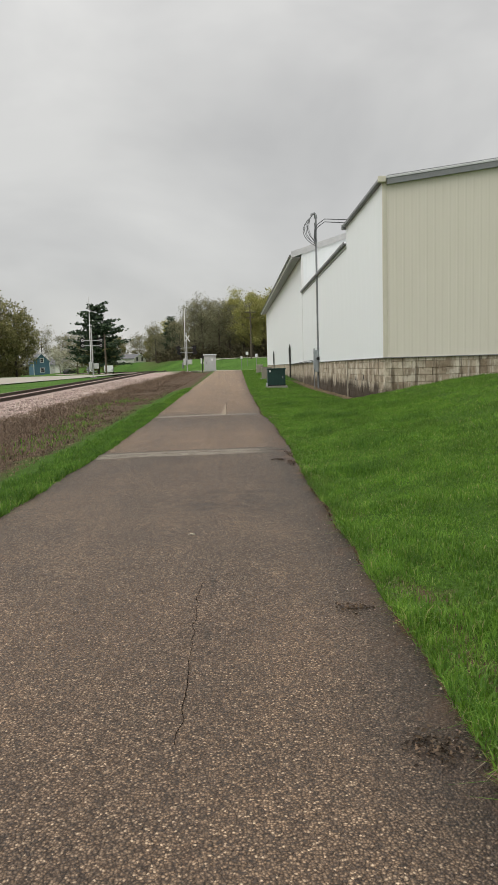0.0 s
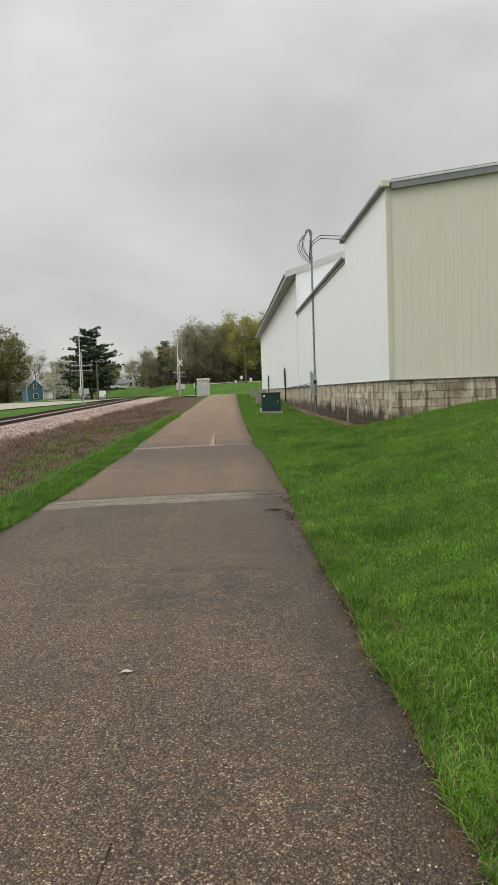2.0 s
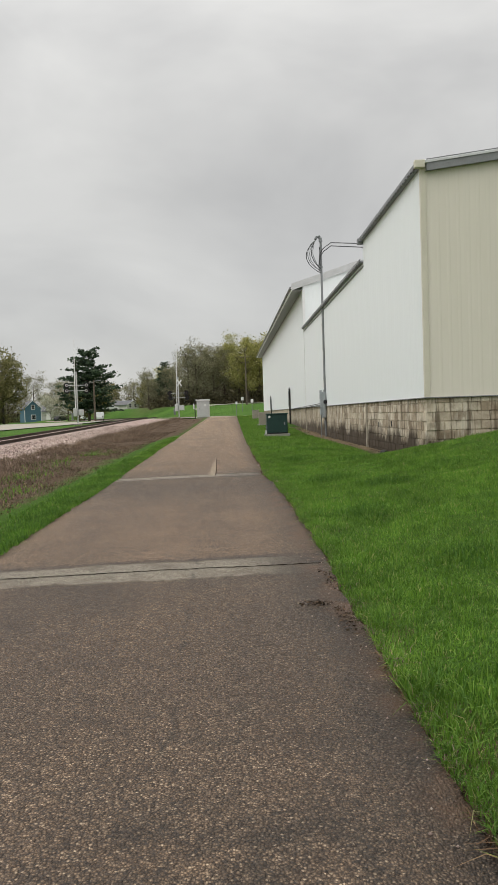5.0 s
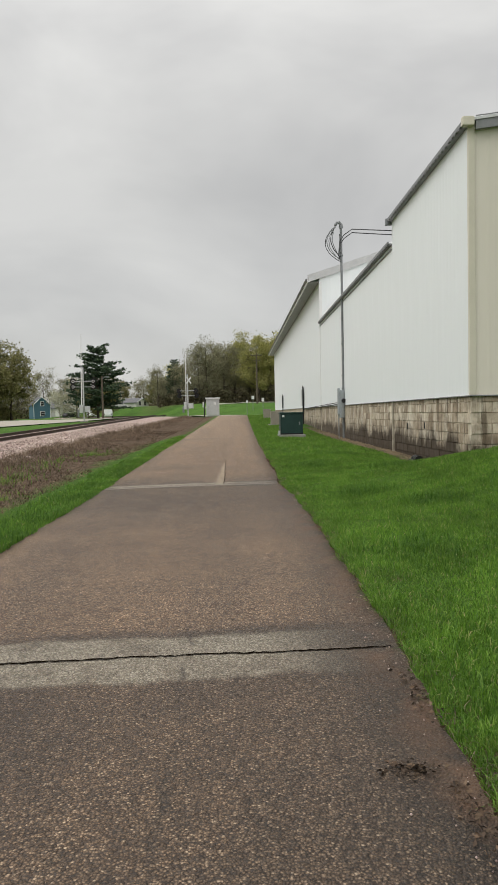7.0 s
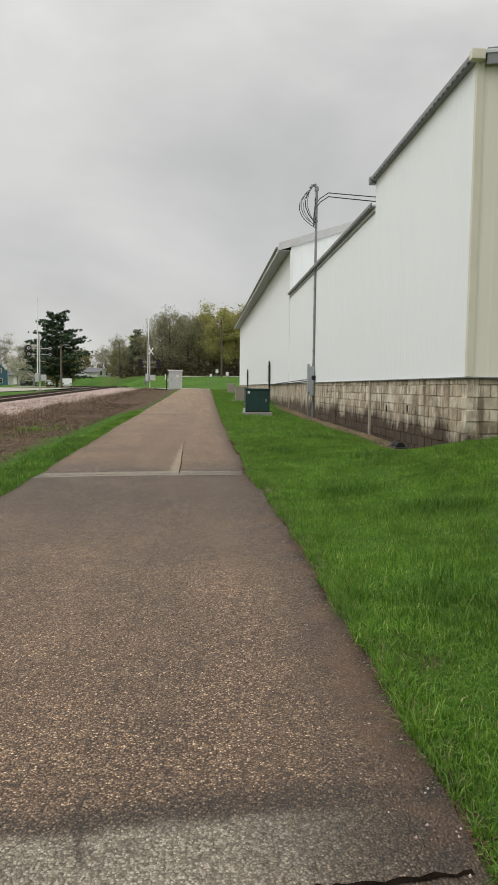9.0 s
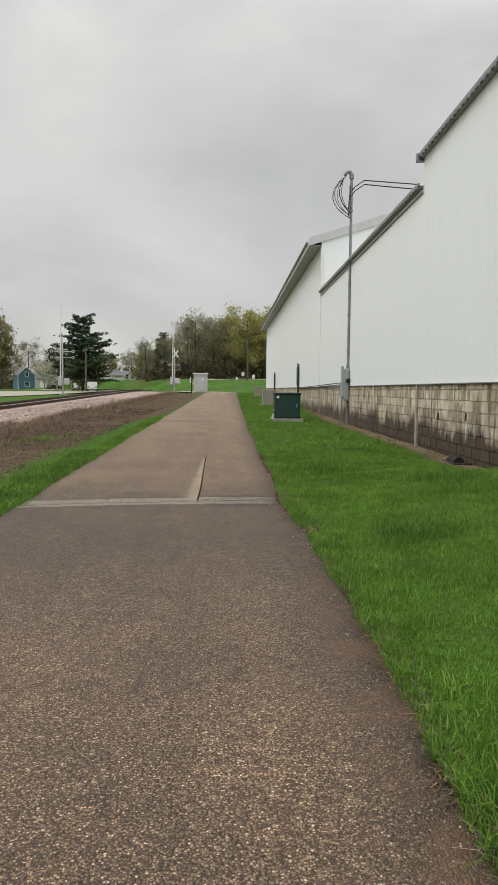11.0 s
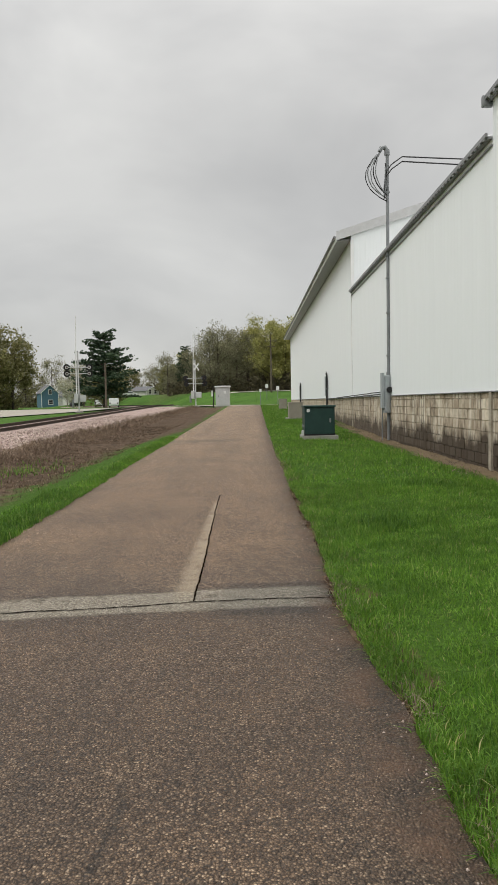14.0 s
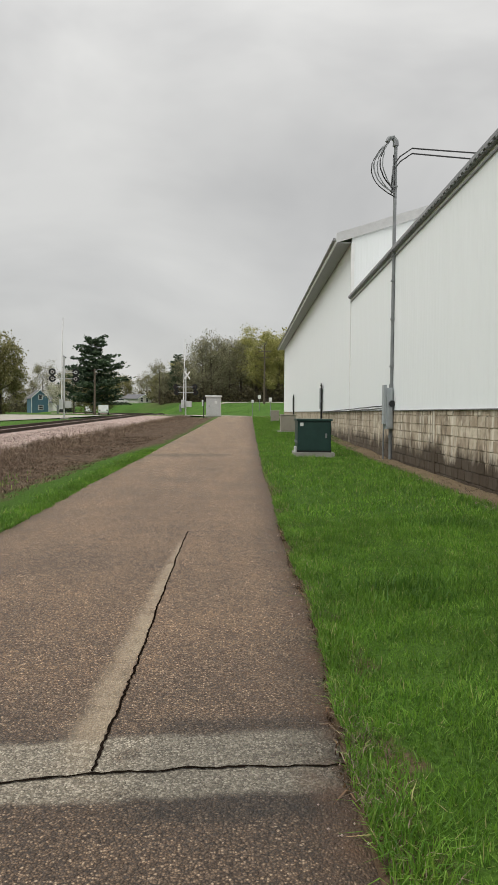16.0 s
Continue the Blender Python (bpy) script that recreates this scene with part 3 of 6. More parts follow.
def gable_end(shed, y, z0, eave_z, slope, material, facing=-1, x0=WALL_X, x1=FAR_X, sheets=True):
    """A gable wall of ribbed sheets, closed behind."""
    rx = (x0 + x1) / 2
    rz = eave_z + slope * (rx - x0)
    o = 0.008 * -facing
    t = 0.15 * -facing
    v = [(x0, y + o, z0), (x1, y + o, z0), (x1, y + o, eave_z), (rx, y + o, rz), (x0, y + o, eave_z)]
    v += [(a, y + t, c) for a, b, c in v]
    f = [(0, 1, 2, 3, 4), (9, 8, 7, 6, 5), (0, 5, 6, 1), (1, 6, 7, 2), (2, 7, 8, 3), (3, 8, 9, 4), (4, 9, 5, 0)]
    mesh_object("gable_wall", v, f, material, shed)
    if not sheets:
        return
    n = round((x1 - x0) / 0.914)
    w = (x1 - x0) / n
    for i in range(n):
        a, b = x0 + w * i, x0 + w * (i + 1)
        za = eave_z + slope * ((a - x0) if a < rx else (x1 - a))
        zb = eave_z + slope * ((b - x0) if b < rx else (x1 - b))
        me = panel_mesh("siding_panel", w, z0, (za, zb), material)
        same_mesh("siding_panel", me, pose(a, y, 0), shed)


# Tall shed at the near end
A0, A1, EAVE_A = 19.45, 25.80, 6.52
shed_a = thing("metal_shed", WALL_X, A0, 0.4, "tall ribbed metal shed with white side and beige end", "shed")
shed_a.matrix_world = Matrix.Identity(4)
long_wall(shed_a, A0 + 0.09, A1, BASE_Z, EAVE_A, M["white_siding"])
gable_end(shed_a, A0, BASE_Z, EAVE_A, SLOPE_A, M["beige_siding"], x0=WALL_X + 0.02)
gable_end(shed_a, A1, BASE_Z, EAVE_A, SLOPE_A, M["white_siding"], facing=1, x0=WALL_X + 0.02, sheets=False)
roof_pair(shed_a, A0 - 0.12, A1 + 0.08, WALL_X - 0.10, EAVE_A, SLOPE_A, 0.05, M["roof_metal"])
part("corner_trim", box(WALL_X - 0.024, A0 - 0.026, BASE_Z + 0.003, WALL_X + 0.10, A0 + 0.055, EAVE_A - 0.02, 0.006), M["cream_trim"], shed_a, "cream corner trim")
part("base_flashing", box(WALL_X - 0.05, A0 - 0.05, BASE_Z - 0.022, WALL_X + 0.02, A1, BASE_Z, 0.005), M["grey_trim"], shed_a)
part("base_flashing", box(WALL_X + 0.021, A0 - 0.05, BASE_Z - 0.022, FAR_X, A0 + 0.05, BASE_Z, 0.005), M["grey_trim"], shed_a)


def eave_trim(shed, y0, y1, x, z, drop=0.0):
    """Grey folded eave trim, toothed below where it meets the roof ribs, with a thin cable strip where drop is given."""
    bm = bmesh.new()
    add_box(bm, x - 0.01, y0, z - 0.02, x + 0.03, y1, z + 0.058, 0.008)
    add_box(bm, x + 0.031, y0, z - 0.045, x + 0.118, y1, z - 0.008)
    for i in range(int((y1 - y0) / 0.23)):
        add_box(bm, x - 0.008, y0 + 0.05 + 0.23 * i, z - 0.052, x + 0.03, y0 + 0.15 + 0.23 * i, z - 0.021)
    if drop:
        add_box(bm, x + 0.085, y0, z - drop, x + 0.118, y1, z - drop + 0.03, 0.004)
    return part("eave_trim", bm, M["grey_trim"], shed, "grey steel eave trim")


def rake_trim(shed, y, x0, z0, slope, x1, high=0.24, material=None, thick=0.07):
    """Trim along the sloping roof edge."""
    v = []
    for yy in (y - thick, y):
        v += [(x0, yy, z0 - high + 0.07), (x1, yy, z0 - high + 0.07 + slope * (x1 - x0)), (x1, yy, z0 + 0.08 + slope * (x1 - x0)), (x0, yy, z0 + 0.08)]
    f = [(0, 1, 2, 3), (7, 6, 5, 4), (0, 4, 5, 1), (1, 5, 6, 2), (2, 6, 7, 3), (3, 7, 4, 0)]
    return mesh_object("rake_trim", v, f, material or M["grey_trim"], shed, "steel trim along the roof edge")


eave_trim(shed_a, A0 - 0.12, A1 + 0.10, WALL_X - 0.12, EAVE_A)
rake_trim(shed_a, A0 - 0.035, WALL_X + 0.10, EAVE_A + 0.03, SLOPE_A, RIDGE_X)
rake_trim(shed_a, A0 - 0.035, RIDGE_X, EAVE_A + 0.03 + SLOPE_A * (RIDGE_X - WALL_X - 0.1), -SLOPE_A, FAR_X)
part("corner_cap", box(WALL_X - 0.16, A0 - 0.14, EAVE_A - 0.08, WALL_X + 0.06, A0 - 0.01, EAVE_A + 0.085, 0.015), M["cream_trim"], shed_a, "cream roof corner cap")
part("end_cap", box(WALL_X - 0.17, A1 + 0.02, EAVE_A - 0.13, WALL_X + 0.02, A1 + 0.13, EAVE_A + 0.07, 0.03), M["galvanised"], shed_a, "grey end cap of the eave")

# Lower shed in the middle
B0, B1, EAVE_B = A1, 42.5, 5.88
shed_b = new("metal_shed")
tagged(shed_b, "white ribbed metal shed with a lower grey-edged roof", "shed")
long_wall(shed_b, B0, B1, BASE_Z, EAVE_B, M["white_siding"])
roof_pair(shed_b, B0 + 0.16, B1 - 0.02, WALL_X - 0.10, EAVE_B, SLOPE_A, 0.05, M["roof_metal"])
eave_trim(shed_b, B0 + 0.01, B1 - 0.01, WALL_X - 0.12, EAVE_B, 0.17)
part("base_flashing", box(WALL_X - 0.05, B0 + 0.002, BASE_Z - 0.022, WALL_X + 0.02, B1, BASE_Z, 0.005), M["grey_trim"], shed_b)

# Long shed at the far end, with a deep eave
C0, C1, EAVE_C, SLOPE_C = 42.5, 87.5, 8.20, 0.31
EAVE_CX, RAKE_C = 4.65, 42.47
shed_c = new("metal_shed")
tagged(shed_c, "long white metal shed with a deep grey soffit", "shed")
long_wall(shed_c, C0 + 0.012, C1, BASE_Z, EAVE_C, M["white_siding"])
gable_end(shed_c, C0, BASE_Z, EAVE_C, SLOPE_C, M["white_siding"])
gable_end(shed_c, C1, BASE_Z, EAVE_C, SLOPE_C, M["white_siding"], facing=1, sheets=False)
part("soffit", box(EAVE_CX + 0.03, RAKE_C + 0.05, EAVE_C - 0.20, WALL_X - 0.03, C1 + 0.6, EAVE_C - 0.17), M["soffit"], shed_c, "grey ribbed soffit under the eave")
n_slat = 156
slat = panel_mesh("soffit_board", 0.29, 0.0, WALL_X - EAVE_CX - 0.08, M["soffit"])
for i in range(n_slat):
    same_mesh("soffit_board", slat, Matrix.Translation((EAVE_CX + 0.04, RAKE_C + 0.08 + 0.292 * i, EAVE_C - 0.204)) @ Matrix(((0, 0, 1, 0), (1, 0, 0, 0), (0, 1, 0, 0), (0, 0, 0, 1))), shed_c)
part("fascia", box(EAVE_CX - 0.02, RAKE_C, EAVE_C - 0.24, EAVE_CX + 0.028, C1 + 0.62, EAVE_C - 0.02, 0.006), M["white_trim"], shed_c, "pale fascia board")
part("gutter", tube([(EAVE_CX - 0.07, RAKE_C + 0.02, EAVE_C - 0.07), (EAVE_CX - 0.07, C1 + 0.6, EAVE_C - 0.10)], 0.055, 10), M["grey_trim"], shed_c, "grey gutter")
roof_pair(shed_c, RAKE_C, C1 + 0.6, EAVE_CX, EAVE_C - 0.03, SLOPE_C, 0.06, M["roof_metal"])
rake_trim(shed_c, RAKE_C - 0.01, EAVE_CX, EAVE_C + 0.075, SLOPE_C, RIDGE_X, 0.36, M["pale_grey"], 0.03)
part("corner_trim", box(WALL_X - 0.028, C0 - 0.03, BASE_Z + 0.003, WALL_X + 0.10, C0 + 0.10, EAVE_C - 0.21, 0.006), M["white_trim"], shed_c)
part("base_flashing", box(WALL_X - 0.05, C0 + 0.002, BASE_Z - 0.022, WALL_X + 0.02, C1, BASE_Z, 0.005), M["grey_trim"], shed_c)


# ---- block foundation ----
def block_material():
    """Old concrete block: tan-grey, pale lime runs, damp dark patches with a ragged tide line."""
    mat, bsdf, ln = base_material("foundation_block", 0.93)
    g = node(mat, "ShaderNodeNewGeometry")
    pos = g.outputs["Position"]

    def scaled(s):
        m = node(mat, "ShaderNodeMapping")
        m.inputs["Scale"].default_value = s
        ln.new(pos, m.inputs["Vector"])
        return m.outputs["Vector"]

    sep = node(mat, "ShaderNodeSeparateXYZ")
    ln.new(pos, sep.inputs["Vector"])
    info = node(mat, "ShaderNodeObjectInfo")
    tone = ramp(mat, info.outputs["Random"], [(0.0, (0.36, 0.295, 0.22)), (0.3, (0.47, 0.40, 0.315)), (0.7, (0.56, 0.495, 0.40)), (1.0, (0.70, 0.645, 0.545))])
    grain = noise_tex(mat, scaled((1, 1, 1)), 70.0, 4.0, 0.6)
    mott = noise_tex(mat, scaled((1, 1, 1)), 5.0, 5.0, 0.65)
    c = blend(mat, tone, ramp(mat, mott, [(0.3, (0.66, 0.63, 0.58)), (0.7, (1.12, 1.10, 1.06))]), 1.0, "MULTIPLY")
    runs = noise_tex(mat, scaled((2.6, 2.6, 0.22)), 2.2, 5.0, 0.65)
    c = blend(mat, c, (0.66, 0.61, 0.51), ramp(mat, runs, [(0.52, (0, 0, 0)), (0.62, (0.85, 0.85, 0.85))]))
    drip = noise_tex(mat, scaled((3.0, 3.0, 0.15)), 3.0, 5.0, 0.7)
    grime = noise_tex(mat, scaled((1, 1, 0.8)), 1.9, 6.0, 0.7)
    c = blend(mat, c, (0.20, 0.150, 0.10), ramp(mat, grime, [(0.50, (0, 0, 0)), (0.64, (0.78, 0.78, 0.78))]))
    c = blend(mat, c, (0.10, 0.074, 0.048), ramp(mat, drip, [(0.53, (0, 0, 0)), (0.62, (0.80, 0.80, 0.80))]))
    tide = maths(mat, "ADD", sep.outputs["Z"], maths(mat, "MULTIPLY", maths(mat, "SUBTRACT", noise_tex(mat, scaled((1.1, 1.1, 0.5)), 1.5, 6.0, 0.7), 0.5), 1.5))
    r = node(mat, "ShaderNodeMapRange")
    for key, val in (("From Min", 0.50), ("From Max", 0.80), ("To Min", 0.95), ("To Max", 0.0)):
        r.inputs[key].default_value = val
    ln.new(tide, r.inputs["Value"])
    away = node(mat, "ShaderNodeMapRange")
    for key, val in (("From Min", 5.30), ("From Max", 6.0), ("To Min", 1.0), ("To Max", 0.0)):
        away.inputs[key].default_value = val
    ln.new(sep.outputs["X"], away.inputs["Value"])
    c = blend(mat, c, (0.046, 0.032, 0.020), maths(mat, "MULTIPLY", r.outputs["Result"], away.outputs["Result"]))
    ln.new(c, bsdf.inputs["Base Color"])
    bump(mat, bsdf, maths(mat, "ADD", grain, mott), 0.5, 0.006)
    return mat


M["block"] = block_material()
M["mortared"] = speckled("mortared", (0.22, 0.19, 0.145), (0.44, 0.40, 0.32), 0.95, 0.0, 5, 70, 0.4)
TOP = BASE_Z - 0.022
COURSES = [(TOP - 0.11, TOP)] + [(TOP - 0.11 - 0.203 * (i + 1), TOP - 0.11 - 0.203 * i) for i in range(7)]


def block_shape(length, high, deep, chip):
    """A block with worn, chamfered face edges: centred on its face, facing -y."""
    c = 0.005
    l, h = length / 2, high / 2
    v = [(-l, 0.02, -h), (l, 0.02, -h), (l, 0.02, h), (-l, 0.02, h)]
    v += [(-l + c + chip, -deep, -h + c), (l - c, -deep - 0.002, -h + c + chip), (l - c - chip, -deep, h - c), (-l + c, -deep + 0.001, h - c - chip)]
    f = [(4, 5, 6, 7), (0, 1, 5, 4), (1, 2, 6, 5), (2, 3, 7, 6), (3, 0, 4, 7)]
    return v, f


def block_meshes(high):
    out = []
    for i in range(4):
        v, f = block_shape(0.396, high - 0.010, 0.005 + 0.003 * (i % 3), 0.003 * i)
        me = bpy.data.meshes.new("block")
        me.from_pydata(v, [], f)
        me.materials.append(M["block"])
        out.append(me)
    return out


found = new("foundation")
tagged(found, "stained concrete block foundation under the metal sheds", "foundation", kind="structure")
core = part("mortar_core", box(WALL_X + 0.012, A0 + 0.012, -0.4, WALL_X + 0.25, C1, TOP - 0.002), M["block"], found, "recessed stained mortar joints")
core_end = part("mortar_core", box(WALL_X + 0.252, A0 + 0.012, -0.4, FAR_X, A0 + 0.25, TOP - 0.002), M["block"], found, "recessed stained mortar joints")
rng = random.Random(11)
tall, half_high = block_meshes(0.203), block_meshes(0.11)
rest_v, rest_f = [], []
for row, (z0, z1) in enumerate(COURSES):
    shift = 0.2032 * (row % 2)
    n = int((C1 - A0) / 0.4064)
    for i in range(n):
        y = A0 + 0.2032 + 0.4064 * i + shift
        if y > C1 - 0.21:
            continue
        if z1 < land(5.1, y) - 0.12:
            continue
        m = Matrix.Translation((WALL_X + 0.004, y, (z0 + z1) / 2)) @ Matrix.Rotation(-math.pi / 2, 4, "Z")
        if y < 31.5:
            ob = new("block", rng.choice(half_high if row == 0 else tall))
            ob.parent, ob.matrix_basis = core, m
        else:
            v, f = block_shape(0.396, z1 - z0 - 0.010, 0.010 + 0.006 * rng.random(), 0.004 * rng.random())
            b = len(rest_v)
            rest_v += [m @ Vector(p) for p in v]
            rest_f += [tuple(b + q for q in face) for face in f]
    for i in range(13):
        x = WALL_X + 0.2032 + 0.4064 * i + 0.2032 * (1 - row % 2)
        if z1 < land(x, A0 - 0.1) - 0.10:
            continue
        ob = new("block", rng.choice(half_high if row == 0 else tall))
        ob.parent, ob.matrix_basis = core_end, Matrix.Translation((x, A0 + 0.004, (z0 + z1) / 2))
far_blocks = mesh_object("far_blocks", rest_v, rest_f, M["block"], found)
far_blocks["kind"] = "stuff"
# 25.80 is a pilaster; the other strips are added for pale mortar streaks
for y, w, out in ((25.80, 0.06, 0.05), (30.45, 0.09, 0.022), (36.5, 0.09, 0.022), (42.4, 0.07, 0.03)):
    part("pilaster", box(WALL_X - out, y - w, -0.3, WALL_X + 0.03, y + w, TOP - 0.002, 0.006), M["mortared"] if w < 0.08 else M["block"], found, "slim upright strip for pilaster and pale mortar streaks")

# vent holes in the blocks and the drain at the wall's foot
for y, z in ((22.65, 0.86), (24.27, 0.82)):
    # no opening is cut: a black block gives the hole's inner shade
    part("vent_hole", box(WALL_X - 0.016, y - 0.035, z - 0.075, WALL_X + 0.02, y + 0.035, z + 0.075, 0.012), M["black_plastic"], found, "black block for the shaded inside of a vent hole")
drain = new("drain_pipe")
tagged(drain, "black corrugated plastic drain pipe end in the soil", "drain pipe")
bm = bmesh.new()
for i in range(6):
    y = 22.26 + 0.07 * i
    add_tube(bm, [(5.03, y, land(5.03, y) + 0.02), (5.03, y + 0.05, land(5.03, y) + 0.02)], 0.10 - 0.004 * (i % 2), 16)
part("pipe", bm, M["black_plastic"], drain)
# solid black slab standing in for the shade inside the hollow
part("pit_lining", box(4.88, 22.1, land(5.03, 22.4) - 0.06, 5.22, 22.75, land(5.03, 22.4) + 0.025, 0.02), M["black_plastic"], drain, "black slab for the shaded hollow round the pipe")


# ---- electric service on the wall ----
MY, MX = 34.72, 5.23
mast = new("service_mast")
tagged(mast, "tall galvanised electric service mast with looped cables", "service mast")
part("pole", tube([(MX, MY, 2.0), (MX, MY, 8.72)], 0.048, 14), M["galvanised"], mast)
part("weatherhead", tube([(MX, MY, 8.70), (MX - 0.01, MY, 8.84), (MX - 0.07, MY, 8.93), (MX - 0.19, MY - 0.02, 8.90), (MX - 0.24, MY - 0.03, 8.80)], 0.085, 12, 0.06), M["galvanised"], mast, "grey curved weatherhead")
for z in (2.7, 4.0, 5.05, 5.72, 7.6):
    bm = box(MX - 0.065, MY - 0.065, z - 0.022, MX + 0.065, MY + 0.065, z + 0.022, 0.006)
    add_box(bm, MX + 0.05, MY - 0.02, z - 0.012, WALL_X, MY + 0.02, z + 0.012)
    part("bracket", bm, M["galvanised"], mast)
rng = random.Random(5)
for i in range(5):
    reach = 0.22 + 0.070 * i + 0.04 * rng.random()
    low = 7.42 - 0.05 * i + 0.15 * rng.random()
    pts = []
    for k in range(15):
        t = k / 14
        a = math.pi * t
        pts.append((MX - 0.20 - reach * math.sin(a) ** 0.8 + 0.16 * t + 0.02 * rng.random(), MY - 0.04 + 0.05 * i * math.sin(a) - 0.02 * rng.random(), 8.80 + (low - 8.80) * t))
    pts += [(MX - 0.12, MY - 0.04, low + 0.06), (MX - 0.10 + 0.02 * i, MY - 0.05, low + 0.35), (MX - 0.07, MY - 0.05, 8.05 + 0.1 * i)]
    part("cable_loop", tube(pts, 0.015 + 0.003 * (i % 2), 6), M["black_plastic"] if i in (1, 4) else M["galvanised"], mast, "sagging service cable loop")
for dz, sag in ((8.52, 0.03), (8.38, -0.12)):
    pts = [(MX - 0.06, MY - 0.04, dz - 0.35), (MX + 0.12, MY - 0.02, dz - 0.10), (MX + 0.45, MY, dz + 0.13)]
    pts += [(MX + 0.45 + 9.4 * k / 10, MY + 0.6 * k / 10, dz + 0.13 - 0.25 * math.sin(math.pi * k / 10) * 0.5 + sag * k / 10) for k in range(1, 11)]
    part("overhead_cable", tube(pts, 0.020, 6), M["black_plastic"], mast, "twin overhead service cable")

meter = new("meter_cabinet")
tagged(meter, "grey steel electric meter cabinet on the shed wall", "meter box")
part("cabinet", box(MX - 0.16, MY - 0.20, 0.96, WALL_X - 0.022, MY + 0.22, 2.10, 0.012), M["grey_enamel"], meter)
part("cabinet_door", box(MX - 0.12, MY - 0.222, 1.00, WALL_X - 0.06, MY - 0.203, 2.06, 0.006), M["grey_enamel"], meter)
bm = bmesh.new()
add_disc(bm, (MX - 0.03, MY - 0.215, 1.66), (0, -1, 0), 0.085, 0.07)
part("meter_dial", bm, M["black_plastic"], meter, "dark round meter dial")
bm = bmesh.new()
add_disc(bm, (MX - 0.03, MY - 0.224, 1.66), (0, -1, 0), 0.10, 0.03)
part("meter_ring", bm, M["galvanised"], meter)
part("side_box", box(MX - 0.24, MY - 0.16, 1.10, MX - 0.163, MY + 0.10, 2.18, 0.008), M["grey_enamel"], meter, "slim grey side box")
part("hub", tube([(MX, MY, 2.09), (MX, MY, 2.2)], 0.07, 12), M["galvanised"], meter)
part("lower_conduit", tube([(MX, MY, -0.1), (MX, MY, 0.965)], 0.055, 12), M["galvanised"], meter, "grey conduit into the ground")
part("conduit_collar", tube([(MX, MY, 0.70), (MX, MY, 0.80)], 0.068, 12), M["galvanised"], meter)
part("side_conduit", tube([(MX - 0.20, MY + 0.02, 0.0), (MX - 0.20, MY + 0.02, 1.10)], 0.022, 8), M["galvanised"], meter)

for k, (za, zb, dx) in enumerate(((1.60, 1.42, 0.07), (1.52, 1.38, 0.085))):
    cable = new("wall_cable")
    tagged(cable, "black cable sagging along the base of the shed wall", "cable")
    pts = [(WALL_X - dx, MY + 0.22 + (51.0 - MY) * i / 24, za + (zb - za) * i / 24 - 0.014 * abs(math.sin(i * 0.9 + k)) + 0.03) for i in range(25)]
    part("cable", tube(pts, 0.018, 6), M["black_plastic"], cable)


def riser(y, top):
    ob = new("cable_riser")
    tagged(ob, "black cable riser pipe with a bent top on the shed wall", "riser pipe", "wall risers")
    x = WALL_X - 0.10
    part("pipe", tube([(x, y, 0.1), (x, y, top - 0.12), (x, y + 0.03, top - 0.03), (x, y + 0.12, top), (x, y + 0.22, top - 0.02)], 0.05, 10), M["black_plastic"], ob)
    part("grey_pipe", tube([(x + 0.02, y + 0.36, 1.3), (x + 0.02, y + 0.36, top + 0.12)], 0.03, 8), M["galvanised"], ob)
    part("box", box(x - 0.06, y + 0.24, 1.62, WALL_X - 0.022, y + 0.50, top - 0.15, 0.01), M["grey_enamel"], ob)
    part("strap", box(x - 0.06, y - 0.07, 2.0, WALL_X - 0.02, y + 0.07, 2.04, 0.004), M["galvanised"], ob)


riser(51.5, 2.85)
riser(72.0, 2.80)


# the sheds stand at a slight angle to the trail
SKEW = Matrix.Translation((WALL_X, 22, 0)) @ Matrix.Rotation(radians(-0.35), 4, "Z") @ Matrix.Translation((-WALL_X, -22, 0))
for ob in [o for o in scene.objects if o.parent is None and o.name.split(".")[0] in ("metal_shed", "foundation", "drain_pipe", "service_mast", "meter_cabinet", "wall_cable", "cable_riser")]:
    ob.matrix_world = SKEW


